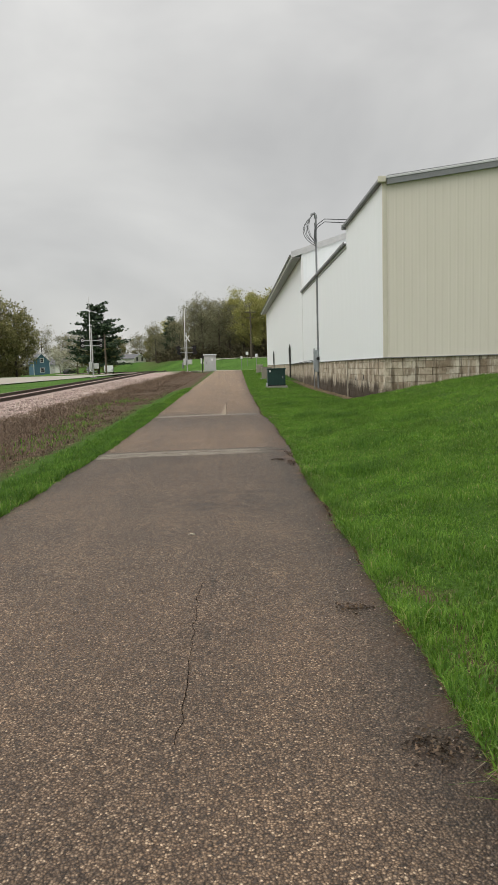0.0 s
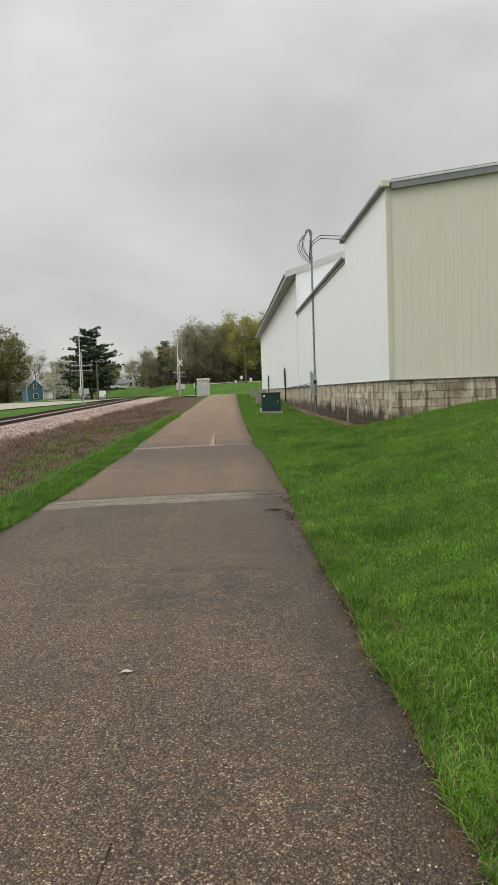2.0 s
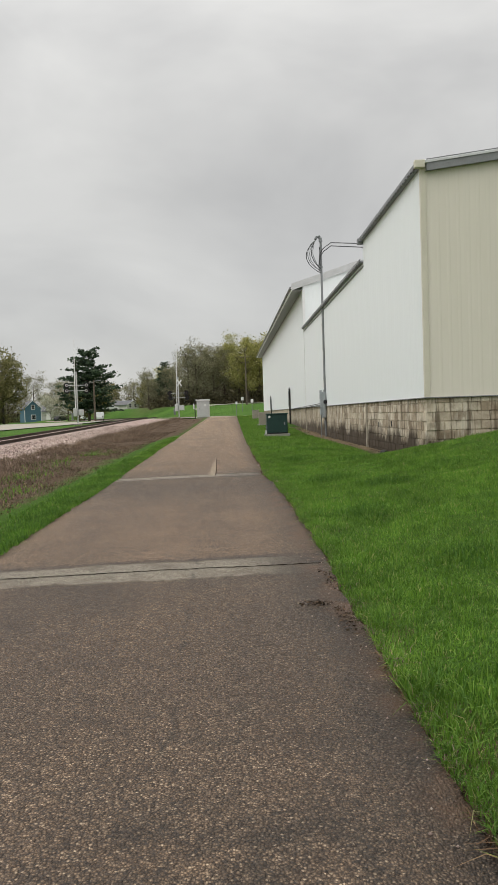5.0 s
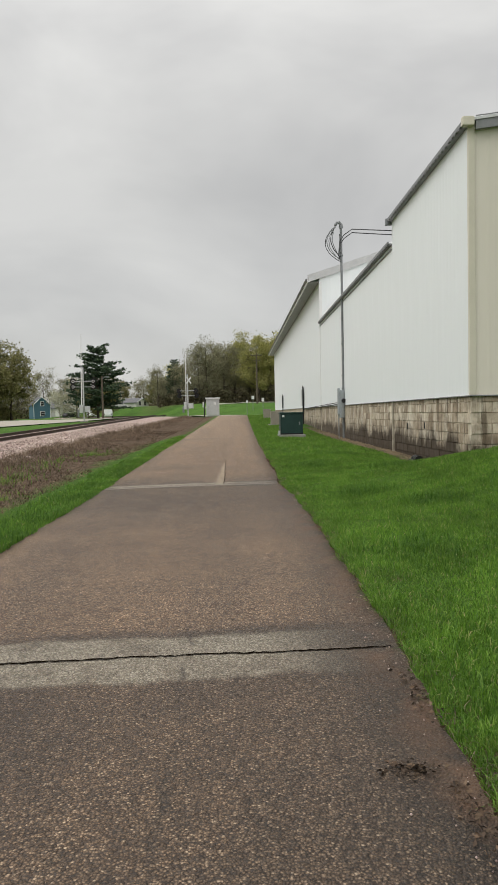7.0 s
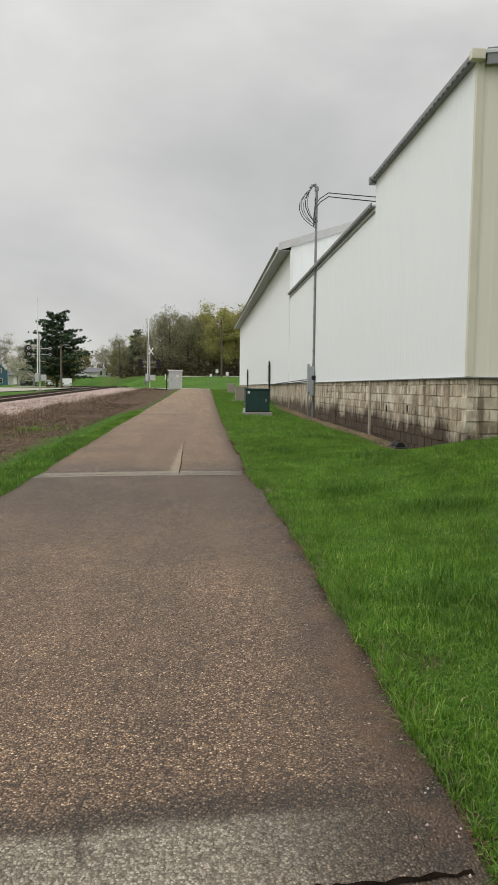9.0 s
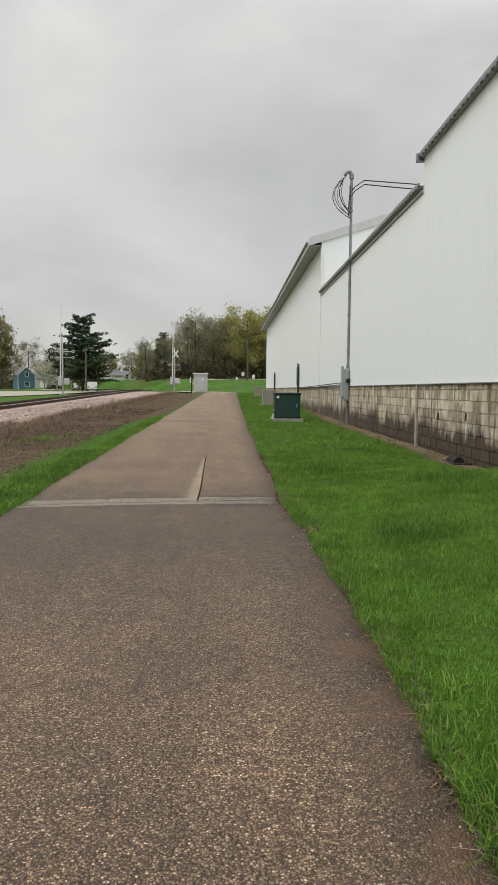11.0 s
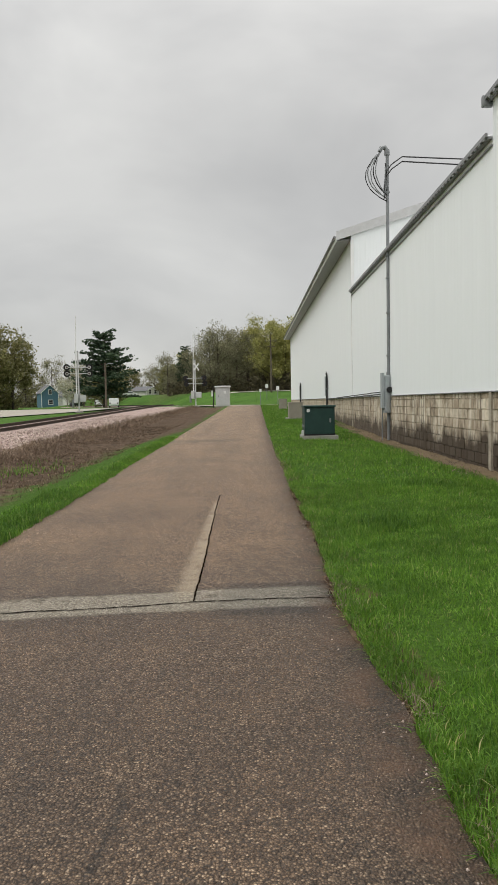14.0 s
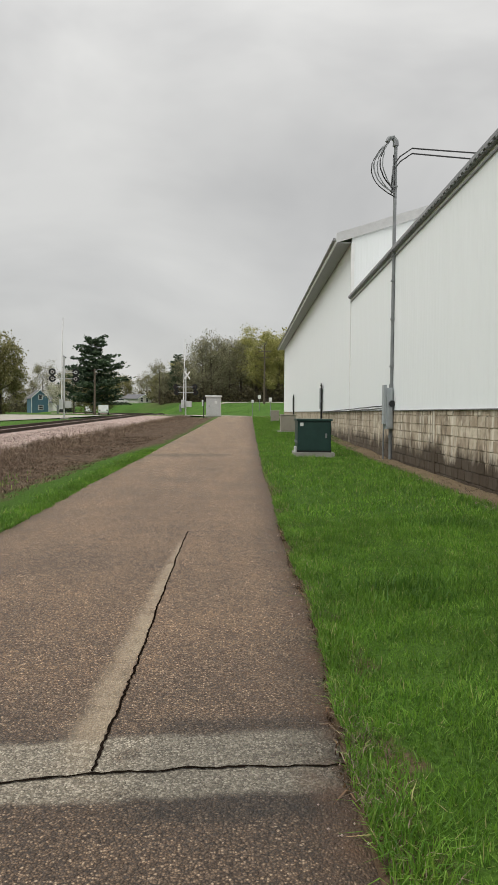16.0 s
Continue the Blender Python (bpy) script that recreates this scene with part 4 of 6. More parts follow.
# ---- ground-mounted equipment ----
def transformer():
    x0, x1, y0, y1 = 2.62, 3.50, 33.60, 34.45
    z = land(3.0, 33.6) + 0.11
    ob = thing("pad_transformer", 3.06, 34.0, z - 0.1, "dark green steel electric transformer on a concrete pad", "transformer")
    ob.matrix_world = Matrix.Identity(4)
    top = z + 0.88
    part("pad", box(x0 - 0.08, y0 - 0.08, z - 0.25, x1 + 0.09, y1 + 0.08, z, 0.015), M["concrete"], ob, "grey concrete pad")
    part("cabinet", box(x0, y0 + 0.03, z + 0.02, x1, y1, top - 0.05, 0.012), M["green_enamel"], ob)
    part("lid", box(x0 - 0.03, y0 - 0.03, top - 0.055, x1 + 0.03, y1 + 0.03, top, 0.014), M["green_enamel"], ob)
    part("door", box(x0 + 0.03, y0, z + 0.05, x1 - 0.03, y0 + 0.027, top - 0.075, 0.008), M["green_enamel"], ob)
    part("skirt", box(x0 - 0.012, y0 + 0.012, z + 0.001, x1 + 0.012, y1 + 0.012, z + 0.07, 0.006), M["black_plastic"], ob)
    part("label_sticker", box(x0 + 0.06, y0 - 0.004, top - 0.19, x0 + 0.15, y0 - 0.001, top - 0.10), M["white_paint"], ob, "small white warning sticker")
    part("latch", box(x1 - 0.16, y0 - 0.03, z + 0.38, x1 - 0.11, y0 - 0.001, z + 0.50, 0.008), M["galvanised"], ob)
    for y in (y0 + 0.2, y1 - 0.2):
        part("hinge", box(x0 - 0.03, y - 0.05, z + 0.25, x0 - 0.001, y + 0.05, z + 0.31, 0.006), M["galvanised"], ob)
    part("ground_clamp", box(x0 - 0.09, y0 + 0.02, z + 0.001, x0 - 0.02, y0 + 0.12, z + 0.16, 0.02), M["pale_grey"], ob)


def pedestal(name, x, y, w, d, h, material, label):
    z = land(x, y)
    ob = thing(name, 0, 0, 0, label, "utility box", "utility pedestals")
    part("pad", box(x - w / 2 - 0.14, y - d / 2 - 0.14, z - 0.2, x + w / 2 + 0.14, y + d / 2 + 0.14, z + 0.06, 0.012), M["concrete"], ob)
    part("cabinet", box(x - w / 2, y - d / 2, z + 0.062, x + w / 2, y + d / 2, z + h - 0.05, 0.012), material, ob)
    part("lid", box(x - w / 2 - 0.02, y - d / 2 - 0.02, z + h - 0.048, x + w / 2 + 0.02, y + d / 2 + 0.02, z + h, 0.012), material, ob)
    part("door", box(x - w / 2 + 0.03, y - d / 2 - 0.014, z + 0.10, x + w / 2 - 0.03, y - d / 2 - 0.002, z + h - 0.08, 0.004), material, ob)


transformer()
M["tan_enamel"] = speckled("tan_enamel", (0.25, 0.225, 0.185), (0.32, 0.29, 0.24), 0.6, 0.0, 4, 60, 0.1)
pedestal("utility_pedestal", 3.42, 49.0, 0.72, 0.7, 0.86, M["tan_enamel"], "tan steel utility pedestal on a concrete pad")
pedestal("utility_pedestal", 3.75, 68.0, 0.62, 0.6, 0.85, M["tan_enamel"], "small tan utility pedestal in the grass")


# ---- railway ----
def track_z(y):
    f = ramp01(y, 92, 104)
    return (land(-9.0, min(y, 84)) - 0.07) * (1 - f) + (land(track_x(y), y) + 0.12) * f


railway = new("railway_track")
tagged(railway, "rusty railway track on dark timber ties in pink ballast", "railway", kind="structure")
rail_ys = spread([(-20, 95, 2.5), (95, 180, 4)])
for side in (-0.7175, 0.7175):
    prof = [(-0.068, 0.0), (0.068, 0.0), (0.066, 0.015), (0.012, 0.03), (0.012, 0.115), (0.036, 0.125), (0.034, 0.155), (-0.034, 0.155), (-0.036, 0.125), (-0.012, 0.115), (-0.012, 0.03), (-0.066, 0.015)]
    v, f = [], []
    for y in rail_ys:
        v += [(track_x(y) + side + px, y, track_z(y) + 0.06 + pz) for px, pz in prof]
    k = len(prof)
    for j in range(len(rail_ys) - 1):
        f += [(j * k + i, j * k + (i + 1) % k, (j + 1) * k + (i + 1) % k, (j + 1) * k + i) for i in range(k)]
    mesh_object("rail", v, f, M["rail_steel"], railway, "rusted steel rail")
tie_me = bpy.data.meshes.new("tie")
bm = box(-1.28, -0.11, -0.10, 1.28, 0.11, 0.062, 0.012)
bm.to_mesh(tie_me)
bm.free()
tie_me.materials.append(M["tie_wood"])
rng = random.Random(3)
y = 8.0
while y < 128:
    same_mesh("tie", tie_me, pose(track_x(y) + rng.uniform(-0.05, 0.05), y, track_z(y), 0, 0, rng.uniform(-1.5, 1.5)), railway)
    y += 0.52

# bank under the track, past the crossing
v, f = [], []
bank_ys = spread([(-40, 84, 2), (84, 96, 1.0), (96, 190, 4)])
for y in bank_ys:
    z = track_z(y)
    for dx, dz in ((-3.2, -0.6), (-1.7, 0.03), (-0.6, 0.045), (0.6, 0.045), (1.7, 0.03), (3.2, -0.6)):
        v.append((track_x(y) + dx, y, z + dz + 0.03 * noise.noise((dx * 2, y * 1.3, 4))))
for j in range(len(bank_ys) - 1):
    f += [(j * 6 + i, j * 6 + i + 1, (j + 1) * 6 + i + 1, (j + 1) * 6 + i) for i in range(5)]


def ballast_material():
    mat, bsdf, ln = base_material("ballast", 0.95)
    v_ = coords(mat)
    st = node(mat, "ShaderNodeTexVoronoi", Scale=17.0)
    ln.new(v_, st.inputs["Vector"])
    sp = node(mat, "ShaderNodeSeparateColor")
    ln.new(st.outputs["Color"], sp.inputs["Color"])
    c = ramp(mat, sp.outputs["Red"], [(0.0, (0.16, 0.115, 0.10)), (0.5, (0.33, 0.25, 0.225)), (1.0, (0.47, 0.38, 0.35))])
    c = blend(mat, c, (0.15, 0.12, 0.10), ramp(mat, noise_tex(mat, v_, 1.2, 5.0, 0.6), [(0.45, (0, 0, 0)), (0.75, (0.8, 0.8, 0.8))]))
    ln.new(c, bsdf.inputs["Base Color"])
    bump(mat, bsdf, st.outputs["Distance"], 0.8, 0.05)
    return mat


M["ballast"] = ballast_material()
bank = mesh_object("ballast_bank", v, f, M["ballast"])
tagged(bank, "low bank of pinkish crushed stone under the rails", "ballast", kind="structure")

# loose stones on the shoulder
rng = np.random.default_rng(8)
n = 9000
sx = rng.uniform(-7.9, -5.0, n)
sy = 13 + 45 * rng.random(n) ** 1.3
octa = np.array([(1, 0, 0), (-1, 0, 0), (0, 1, 0), (0, -1, 0), (0, 0, 1), (0, 0, -1)], float)
otri = np.array([(0, 2, 4), (2, 1, 4), (1, 3, 4), (3, 0, 4), (2, 0, 5), (1, 2, 5), (3, 1, 5), (0, 3, 5)])
sz = np.array([land(a, b) for a, b in zip(sx, sy)])
size = rng.uniform(0.018, 0.045, n)
pts = octa[None] * rng.uniform(0.6, 1.2, (n, 6, 1)) * size[:, None, None]
ang = rng.uniform(0, 6.28, n)
ca, sa = np.cos(ang)[:, None], np.sin(ang)[:, None]
px = pts[:, :, 0] * ca - pts[:, :, 2] * sa
pz = pts[:, :, 0] * sa + pts[:, :, 2] * ca
pts = np.stack([px + sx[:, None], pts[:, :, 1] + sy[:, None], pz + sz[:, None] + 0.01], 2)
tri = otri[None] + (np.arange(n) * 6)[:, None, None]


def island_material(name, stops, rough=0.9, clear=0.0):
    """Each loose piece takes its own tone."""
    mat, bsdf, ln = base_material(name, rough)
    g = node(mat, "ShaderNodeNewGeometry")
    c = ramp(mat, g.outputs["Random Per Island"], stops)
    big = noise_tex(mat, coords(mat), 1.1, 4.0, 0.6)
    c = blend(mat, c, ramp(mat, big, [(0.32, (0.72, 0.72, 0.70)), (0.68, (1.18, 1.16, 1.10))]), 1.0, "MULTIPLY")
    clump = noise_tex(mat, coords(mat), 4.5, 4.0, 0.65)
    c = blend(mat, c, ramp(mat, clump, [(0.34, (0.74, 0.78, 0.72)), (0.66, (1.28, 1.24, 1.32))]), 1.0, "MULTIPLY")
    ln.new(c, bsdf.inputs["Base Color"])
    if clear > 0:
        t = node(mat, "ShaderNodeBsdfTranslucent")
        mix = node(mat, "ShaderNodeMixShader")
        mix.inputs["Fac"].default_value = clear
        ln.new(c, t.inputs["Color"])
        ln.new(bsdf.outputs["BSDF"], mix.inputs[1])
        ln.new(t.outputs["BSDF"], mix.inputs[2])
        ln.new(mix.outputs["Shader"], mat.node_tree.nodes["Material Output"].inputs["Surface"])
    return mat


def soup(name, pts, tris, material, label, category):
    """Many loose pieces in one mesh; all triangles."""
    me = bpy.data.meshes.new(name)
    pts, tris = np.asarray(pts, np.float32).reshape(-1, 3), np.asarray(tris, np.int32).reshape(-1, 3)
    me.vertices.add(len(pts))
    me.vertices.foreach_set("co", pts.ravel())
    me.loops.add(tris.size)
    me.loops.foreach_set("vertex_index", tris.ravel())
    me.polygons.add(len(tris))
    me.polygons.foreach_set("loop_start", np.arange(0, tris.size, 3, dtype=np.int32))
    me.update(calc_edges=True)
    me.validate()
    me.materials.append(material)
    ob = new(name, me)
    if label:
        tagged(ob, label, category, kind="stuff")
    return ob


M["stones"] = island_material("stones", [(0.0, (0.17, 0.12, 0.105)), (0.5, (0.36, 0.28, 0.25)), (1.0, (0.52, 0.44, 0.40))])
soup("ballast_stones", pts, tri, M["stones"], "loose pinkish crushed stones on the track shoulder", "stones")


# ---- crossing ----
M["road"] = speckled("road", (0.24, 0.22, 0.183), (0.345, 0.32, 0.272), 0.9, 0.0, 1.2, 30, 0.3)
v, f = [], []
road_xs = spread([(-160, -40, 6), (-40, 40, 2), (40, 120, 8)])
for x in road_xs:
    wide = ramp01(-x, 10, 24)
    y0, y1 = 86.2 - 28 * wide, 92.0 + 26 * wide
    for i in range(7):
        y = y0 + (y1 - y0) * i / 6
        z = max(land(x + dx, y + dy) for dx in (-2, 0, 2) for dy in (-1, 0, 1)) + 0.02
        v.append((x, y, min(z, rise(86) + 0.10) if x > -14 else z))
for j in range(len(road_xs) - 1):
    f += [(j * 7 + i, (j + 1) * 7 + i, (j + 1) * 7 + i + 1, j * 7 + i + 1) for i in range(6)]
road = mesh_object("road", v, f, M["road"])
tagged(road, "pale concrete street that meets the railway crossing", "road", kind="structure")
v, f = [], []
hill_xs = spread([(-5, 90, 1.5)])
for x in hill_xs:
    y = 140 - 0.03 * (x + 11)
    for d in (-1.2, -0.4, 0.4, 1.2):
        v.append((x, y + d, land(x, y + d) + 0.09))
for j in range(len(hill_xs) - 1):
    f += [(4 * j + i, 4 * j + 4 + i, 4 * j + 5 + i, 4 * j + 1 + i) for i in range(3)]
tagged(mesh_object("road", v, f, M["road"]), "pale narrow road along the top of the green bank", "road", kind="structure")

M["dark_lens"] = speckled("dark_lens", (0.022, 0.010, 0.009), (0.04, 0.014, 0.012), 0.3, 0.0, 8, 60, 0.05)


def crossing_signal(x, y, tip, lights_z, buck_z, turn, label):
    """Mast with flashing-light pairs, crossbuck, gate mechanism and the gate arm raised."""
    z = land(x, y)
    ob = thing("crossing_signal", x, y, z, label, "crossing signal", "railway crossing signals", turn)
    h = tip - z
    part("base", box(-0.35, -0.35, -0.2, 0.35, 0.35, 0.12, 0.02), M["concrete"], ob)
    part("mast", tube([(0, 0, 0.1), (0, 0, h * 0.62)], 0.075, 12), M["pale_grey"], ob)
    part("gate_mechanism", box(-0.42, -0.30, 0.9, -0.09, 0.30, 1.75, 0.03), M["pale_grey"], ob, "grey gate motor housing")
    part("control_box", box(0.09, -0.22, 1.0, 0.62, 0.22, 1.6, 0.03), M["pale_grey"], ob)
    part("counterweight", box(-0.62, -0.20, 0.5, -0.45, 0.20, 1.25, 0.03), M["galvanised"], ob)
    part("gate_arm", tube([(-0.20, -0.1, 1.3), (-0.16, -0.1, h * 0.6), (-0.06, -0.1, h)], 0.055, 8, 0.03), M["white_paint"], ob, "raised white gate arm")
    lz = lights_z - z
    for dy, dz in ((-0.16, 0.0), (0.16, -0.55)):
        part("light_bar", box(-1.08, dy - 0.03, lz + dz - 0.03, 1.08, dy + 0.03, lz + dz + 0.03, 0.008), M["pale_grey"], ob)
        for sx_ in (-0.98, 0.98):
            bm = bmesh.new()
            add_disc(bm, (sx_, dy, lz + dz), (0, -1, 0), 0.30, 0.025, 24)
            disc = part("light_target", bm, M["black_plastic"], ob, "round black signal backboard")
            bm = bmesh.new()
            add_disc(bm, (sx_, dy - 0.026, lz + dz), (0, -1, 0), 0.15, 0.03, 16)
            part("bezel", bm, M["black_plastic"] if buck_z else M["pale_grey"], disc, "round lamp rim")
            bm = bmesh.new()
            add_disc(bm, (sx_, dy - 0.057, lz + dz), (0, -1, 0), 0.085, 0.06, 16)
            part("lens", bm, M["dark_lens"], disc, "unlit red lens")
            bm = bmesh.new()
            add_disc(bm, (sx_, dy + 0.026, lz + dz), (0, 1, 0), 0.14, 0.18, 16)
            part("lamp_housing", bm, M["pale_grey"], disc)
    bz = (buck_z or z) - z
    for a in ((45, -45) if buck_z else ()):
        bm = box(-0.52, -0.02, -0.085, 0.52, 0.0, 0.085, 0.004)
        bmesh.ops.transform(bm, matrix=pose(0.16, -0.10, bz, 0, 0, 58) @ pose(0, -0.025 if a > 0 else 0, 0, 0, a, 0), verts=bm.verts)
        part("crossbuck_blade", bm, M["white_paint"], ob, "white crossbuck blade")
    part("cap", tube([(0, 0, h * 0.62), (0, 0, h * 0.62 + 0.12)], 0.09, 12, 0.03), M["galvanised"], ob)


crossing_signal(-14.3, 75.5, 9.45, 4.75, None, 14, "railway crossing signal with a raised gate beside the track")
crossing_signal(-4.55, 86.0, 8.85, 3.95, 5.15, -8, "railway crossing signal with crossbuck and raised gate")


def signal_cabinet():
    x0, x1, y0, y1, z = -2.40, -0.92, 85.2, 86.5, land(-1.6, 85.5)
    ob = thing("signal_cabinet", 0, 0, 0, "pale grey steel railway signal cabinet beside the trail", "signal cabinet")
    part("plinth", box(x0 - 0.1, y0 - 0.1, z - 0.3, x1 + 0.1, y1 + 0.1, z + 0.08, 0.01), M["concrete"], ob)
    part("cabinet", box(x0, y0, z + 0.082, x1, y1, z + 2.02, 0.015), M["pale_grey"], ob)
    part("roof", box(x0 - 0.10, y0 - 0.12, z + 2.022, x1 + 0.10, y1 + 0.1, z + 2.17, 0.03), M["white_paint"], ob, "white overhanging roof")
    part("door", box(x0 + 0.20, y0 - 0.03, z + 0.15, x1 - 0.20, y0 - 0.002, z + 1.95, 0.01), M["pale_grey"], ob)
    part("sign_plate", box(x0 + 0.85, y0 - 0.045, z + 1.35, x0 + 1.12, y0 - 0.033, z + 1.62), M["white_paint"], ob, "small white notice plate")
    part("door_handle", box(x0 + 0.28, y0 - 0.07, z + 1.0, x0 + 0.33, y0 - 0.032, z + 1.2, 0.006), M["galvanised"], ob)
    s = thing("trail_post", 0, 0, 0, "dark post with a small white sign beside the trail", "sign post")
    zp = land(-2.55, 83.6)
    part("post", box(-2.60, 83.55, zp - 0.3, -2.50, 83.65, zp + 2.15, 0.008), M["black_plastic"], s)
    part("sign", box(-2.74, 83.51, zp + 1.15, -2.60, 83.54, zp + 1.75, 0.004), M["white_paint"], s, "white sign plate")


signal_cabinet()


def small_sign(x, y, h, w, sh, label, lean=0.0):
    z = land(x, y)
    ob = thing("road_sign", x, y, z, label, "road sign", "roadside signs")
    part("post", tube([(0, 0, -0.3), (lean * h, 0, h)], 0.04, 8), M["galvanised"], ob)
    part("plate", box(lean * h - w / 2, -0.07, h - sh, lean * h + w / 2, -0.042, h, 0.004), M["white_paint"], ob, "white sign plate")


small_sign(2.55, 98.5, 2.0, 0.28, 0.36, "white road sign on a steel post by the crossing")
small_sign(4.75, 99.5, 2.3, 0.36, 0.50, "white road sign on a steel post by the crossing")
small_sign(3.9, 118.0, 2.4, 0.45, 0.55, "small white sign on a post below the woods")


def utility_pole(x, y, top, label, arm=True):
    z = land(x, y)
    ob = thing("utility_pole", x, y, z, label, "utility pole", "wooden utility poles")
    h = top - z
    part("pole", tube([(0, 0, -0.5), (0, 0, h)], 0.17, 10, 0.11), M["wood_pole"], ob)
    if arm:
        for dz in (0.5, 1.5):
            part("crossarm", box(-1.2 + 0.3 * dz, -0.20, h - dz - 0.06, 1.2 - 0.3 * dz, -0.10, h - dz + 0.06, 0.01), M["wood_pole"], ob)
        for dx in (-0.95, -0.4, 0.4, 0.95):
            part("insulator", tube([(dx, -0.15, h - 0.44), (dx, -0.15, h - 0.24)], 0.05, 8), M["galvanised"], ob)
    else:
        part("lamp_arm", tube([(0, 0, h - 0.4), (0.5, -0.3, h - 0.1), (0.9, -0.5, h - 0.1)], 0.04, 8), M["galvanised"], ob)
        part("lamp_head", box(0.8, -0.62, h - 0.22, 1.2, -0.40, h - 0.08, 0.03), M["galvanised"], ob)


utility_pole(5.2, 135.0, 12.5, "brown wooden utility pole with crossarms below the woods")
utility_pole(-19.0, 110.0, 7.2, "short wooden pole beside the street", arm=False)


# ---- trees ----
M["bark"] = speckled("bark", (0.045, 0.036, 0.028), (0.13, 0.105, 0.085), 0.95, 0.0, 3, 30, 0.5)
M["bark_pale"] = speckled("bark_pale", (0.15, 0.13, 0.11), (0.29, 0.26, 0.225), 0.95, 0.0, 3, 30, 0.5)
M["leaf_yellow"] = island_material("leaf_yellow", [(0.0, (0.20, 0.20, 0.058)), (0.5, (0.36, 0.35, 0.115)), (1.0, (0.50, 0.485, 0.19))], 0.8, 0.4)
M["leaf_olive"] = island_material("leaf_olive", [(0.0, (0.12, 0.12, 0.046)), (0.5, (0.215, 0.205, 0.085)), (1.0, (0.34, 0.315, 0.14))], 0.8, 0.4)
M["leaf_brown"] = island_material("leaf_brown", [(0.0, (0.15, 0.148, 0.092)), (0.5, (0.27, 0.262, 0.165)), (1.0, (0.40, 0.385, 0.245))], 0.85, 0.4)
M["needles"] = island_material("needles", [(0.0, (0.026, 0.048, 0.030)), (0.5, (0.056, 0.090, 0.053)), (1.0, (0.10, 0.14, 0.078))], 0.8, 0.2)
M["blossom"] = island_material("blossom", [(0.0, (0.30, 0.30, 0.19)), (0.5, (0.50, 0.49, 0.39)), (1.0, (0.66, 0.65, 0.57))], 0.8, 0.3)


def cards(centres, size, rng, flat=0.0):
    """Small bent leaf clumps, two triangles each, at the centres."""
    n = len(centres)
    d1 = rng.normal(size=(n, 3))
    d1[:, 2] *= 1 - flat
    d1 /= np.linalg.norm(d1, axis=1)[:, None]
    d2 = np.cross(d1, rng.normal(size=(n, 3)))
    d2 /= np.linalg.norm(d2, axis=1)[:, None]
    s = (size * rng.uniform(0.5, 1.3, n))[:, None]
    bend = np.cross(d1, d2) * s * 0.35
    p = np.stack([centres - d1 * s, centres - d2 * s * 0.55 + bend, centres + d1 * s, centres + d2 * s * 0.55 + bend], 1)
    base = (np.arange(n) * 4)[:, None]
    t = np.stack([base + [0, 1, 2], base + [0, 2, 3]], 1).reshape(-1, 3)
    return p.reshape(-1, 3), t


def leafy(seed, h, spread_r, leaf, bark, label, n_leaf=2600, size=0.36, clear_bole=0.22, sparse=0.0, limbs=13):
    """A broadleaved tree: tapered trunk, limbs and twigs, and loose clumps of leaves about the twigs."""
    rng = np.random.default_rng(seed)
    ob = thing("tree", 0, 0, 0, label, "tree")
    bm = bmesh.new()
    lean = rng.normal(0, 0.03, 2)
    spine = [Vector((lean[0] * h * t + 0.12 * math.sin(4 * t + seed), lean[1] * h * t, h * t - 0.4)) for t in (0, 0.15, 0.3, 0.45, 0.6, 0.75, 0.9)]
    add_tube(bm, spine, 0.024 * h, 7, 0.004 * h)
    ends = []
    for i in range(limbs):
        t = clear_bole + (0.9 - clear_bole) * (i + rng.random()) / limbs
        k = min(5, int(t * 6.6))
        o = spine[k].lerp(spine[k + 1], min(1, max(0, t * 6.6 - k)))
        a = i * 2.4 + rng.normal(0, 0.4)
        reach = spread_r * (0.55 + 0.5 * math.sin(math.pi * min(1, (t - clear_bole) / (1 - clear_bole) * 0.75 + 0.22))) * rng.uniform(0.75, 1.15)
        up = reach * rng.uniform(0.35, 0.9)
        tip = o + Vector((math.cos(a) * reach, math.sin(a) * reach, up))
        mid = o.lerp(tip, 0.5) + Vector((0, 0, -0.08 * reach))
        add_tube(bm, [o, mid, tip], 0.010 * h * (1.1 - t), 5, 0.002 * h)
        ends.append(tip)
        for j in range(4):
            s = mid.lerp(tip, rng.uniform(0.0, 0.9))
            e = s + Vector(rng.normal(0, 0.30, 3)) * reach + Vector((0, 0, 0.22 * reach))
            add_tube(bm, [s, s.lerp(e, 0.5) + Vector(rng.normal(0, 0.04, 3)) * reach, e], 0.0035 * h * (1.1 - t), 4, 0.001 * h)
            ends.append(e)
            if sparse:
                for q in range(3):
                    e2 = e + Vector(rng.normal(0, 0.22, 3)) * reach + Vector((0, 0, 0.15 * reach))
                    add_tube(bm, [s.lerp(e, 0.6), e2], 0.0016 * h, 3, 0.0006 * h)
                    ends.append(e2)
    part("trunk", bm, bark, ob)
    e = np.array([tuple(q) for q in ends])
    pick = e[rng.integers(0, len(e), n_leaf)]
    c = pick + rng.normal(0, 1, (n_leaf, 3)) * (spread_r * 0.16) * np.array([1, 1, 0.8])
    p, t = cards(c, size, rng)
    crown = soup("crown", p, t, leaf, "", "")
    crown.parent = ob
    return ob


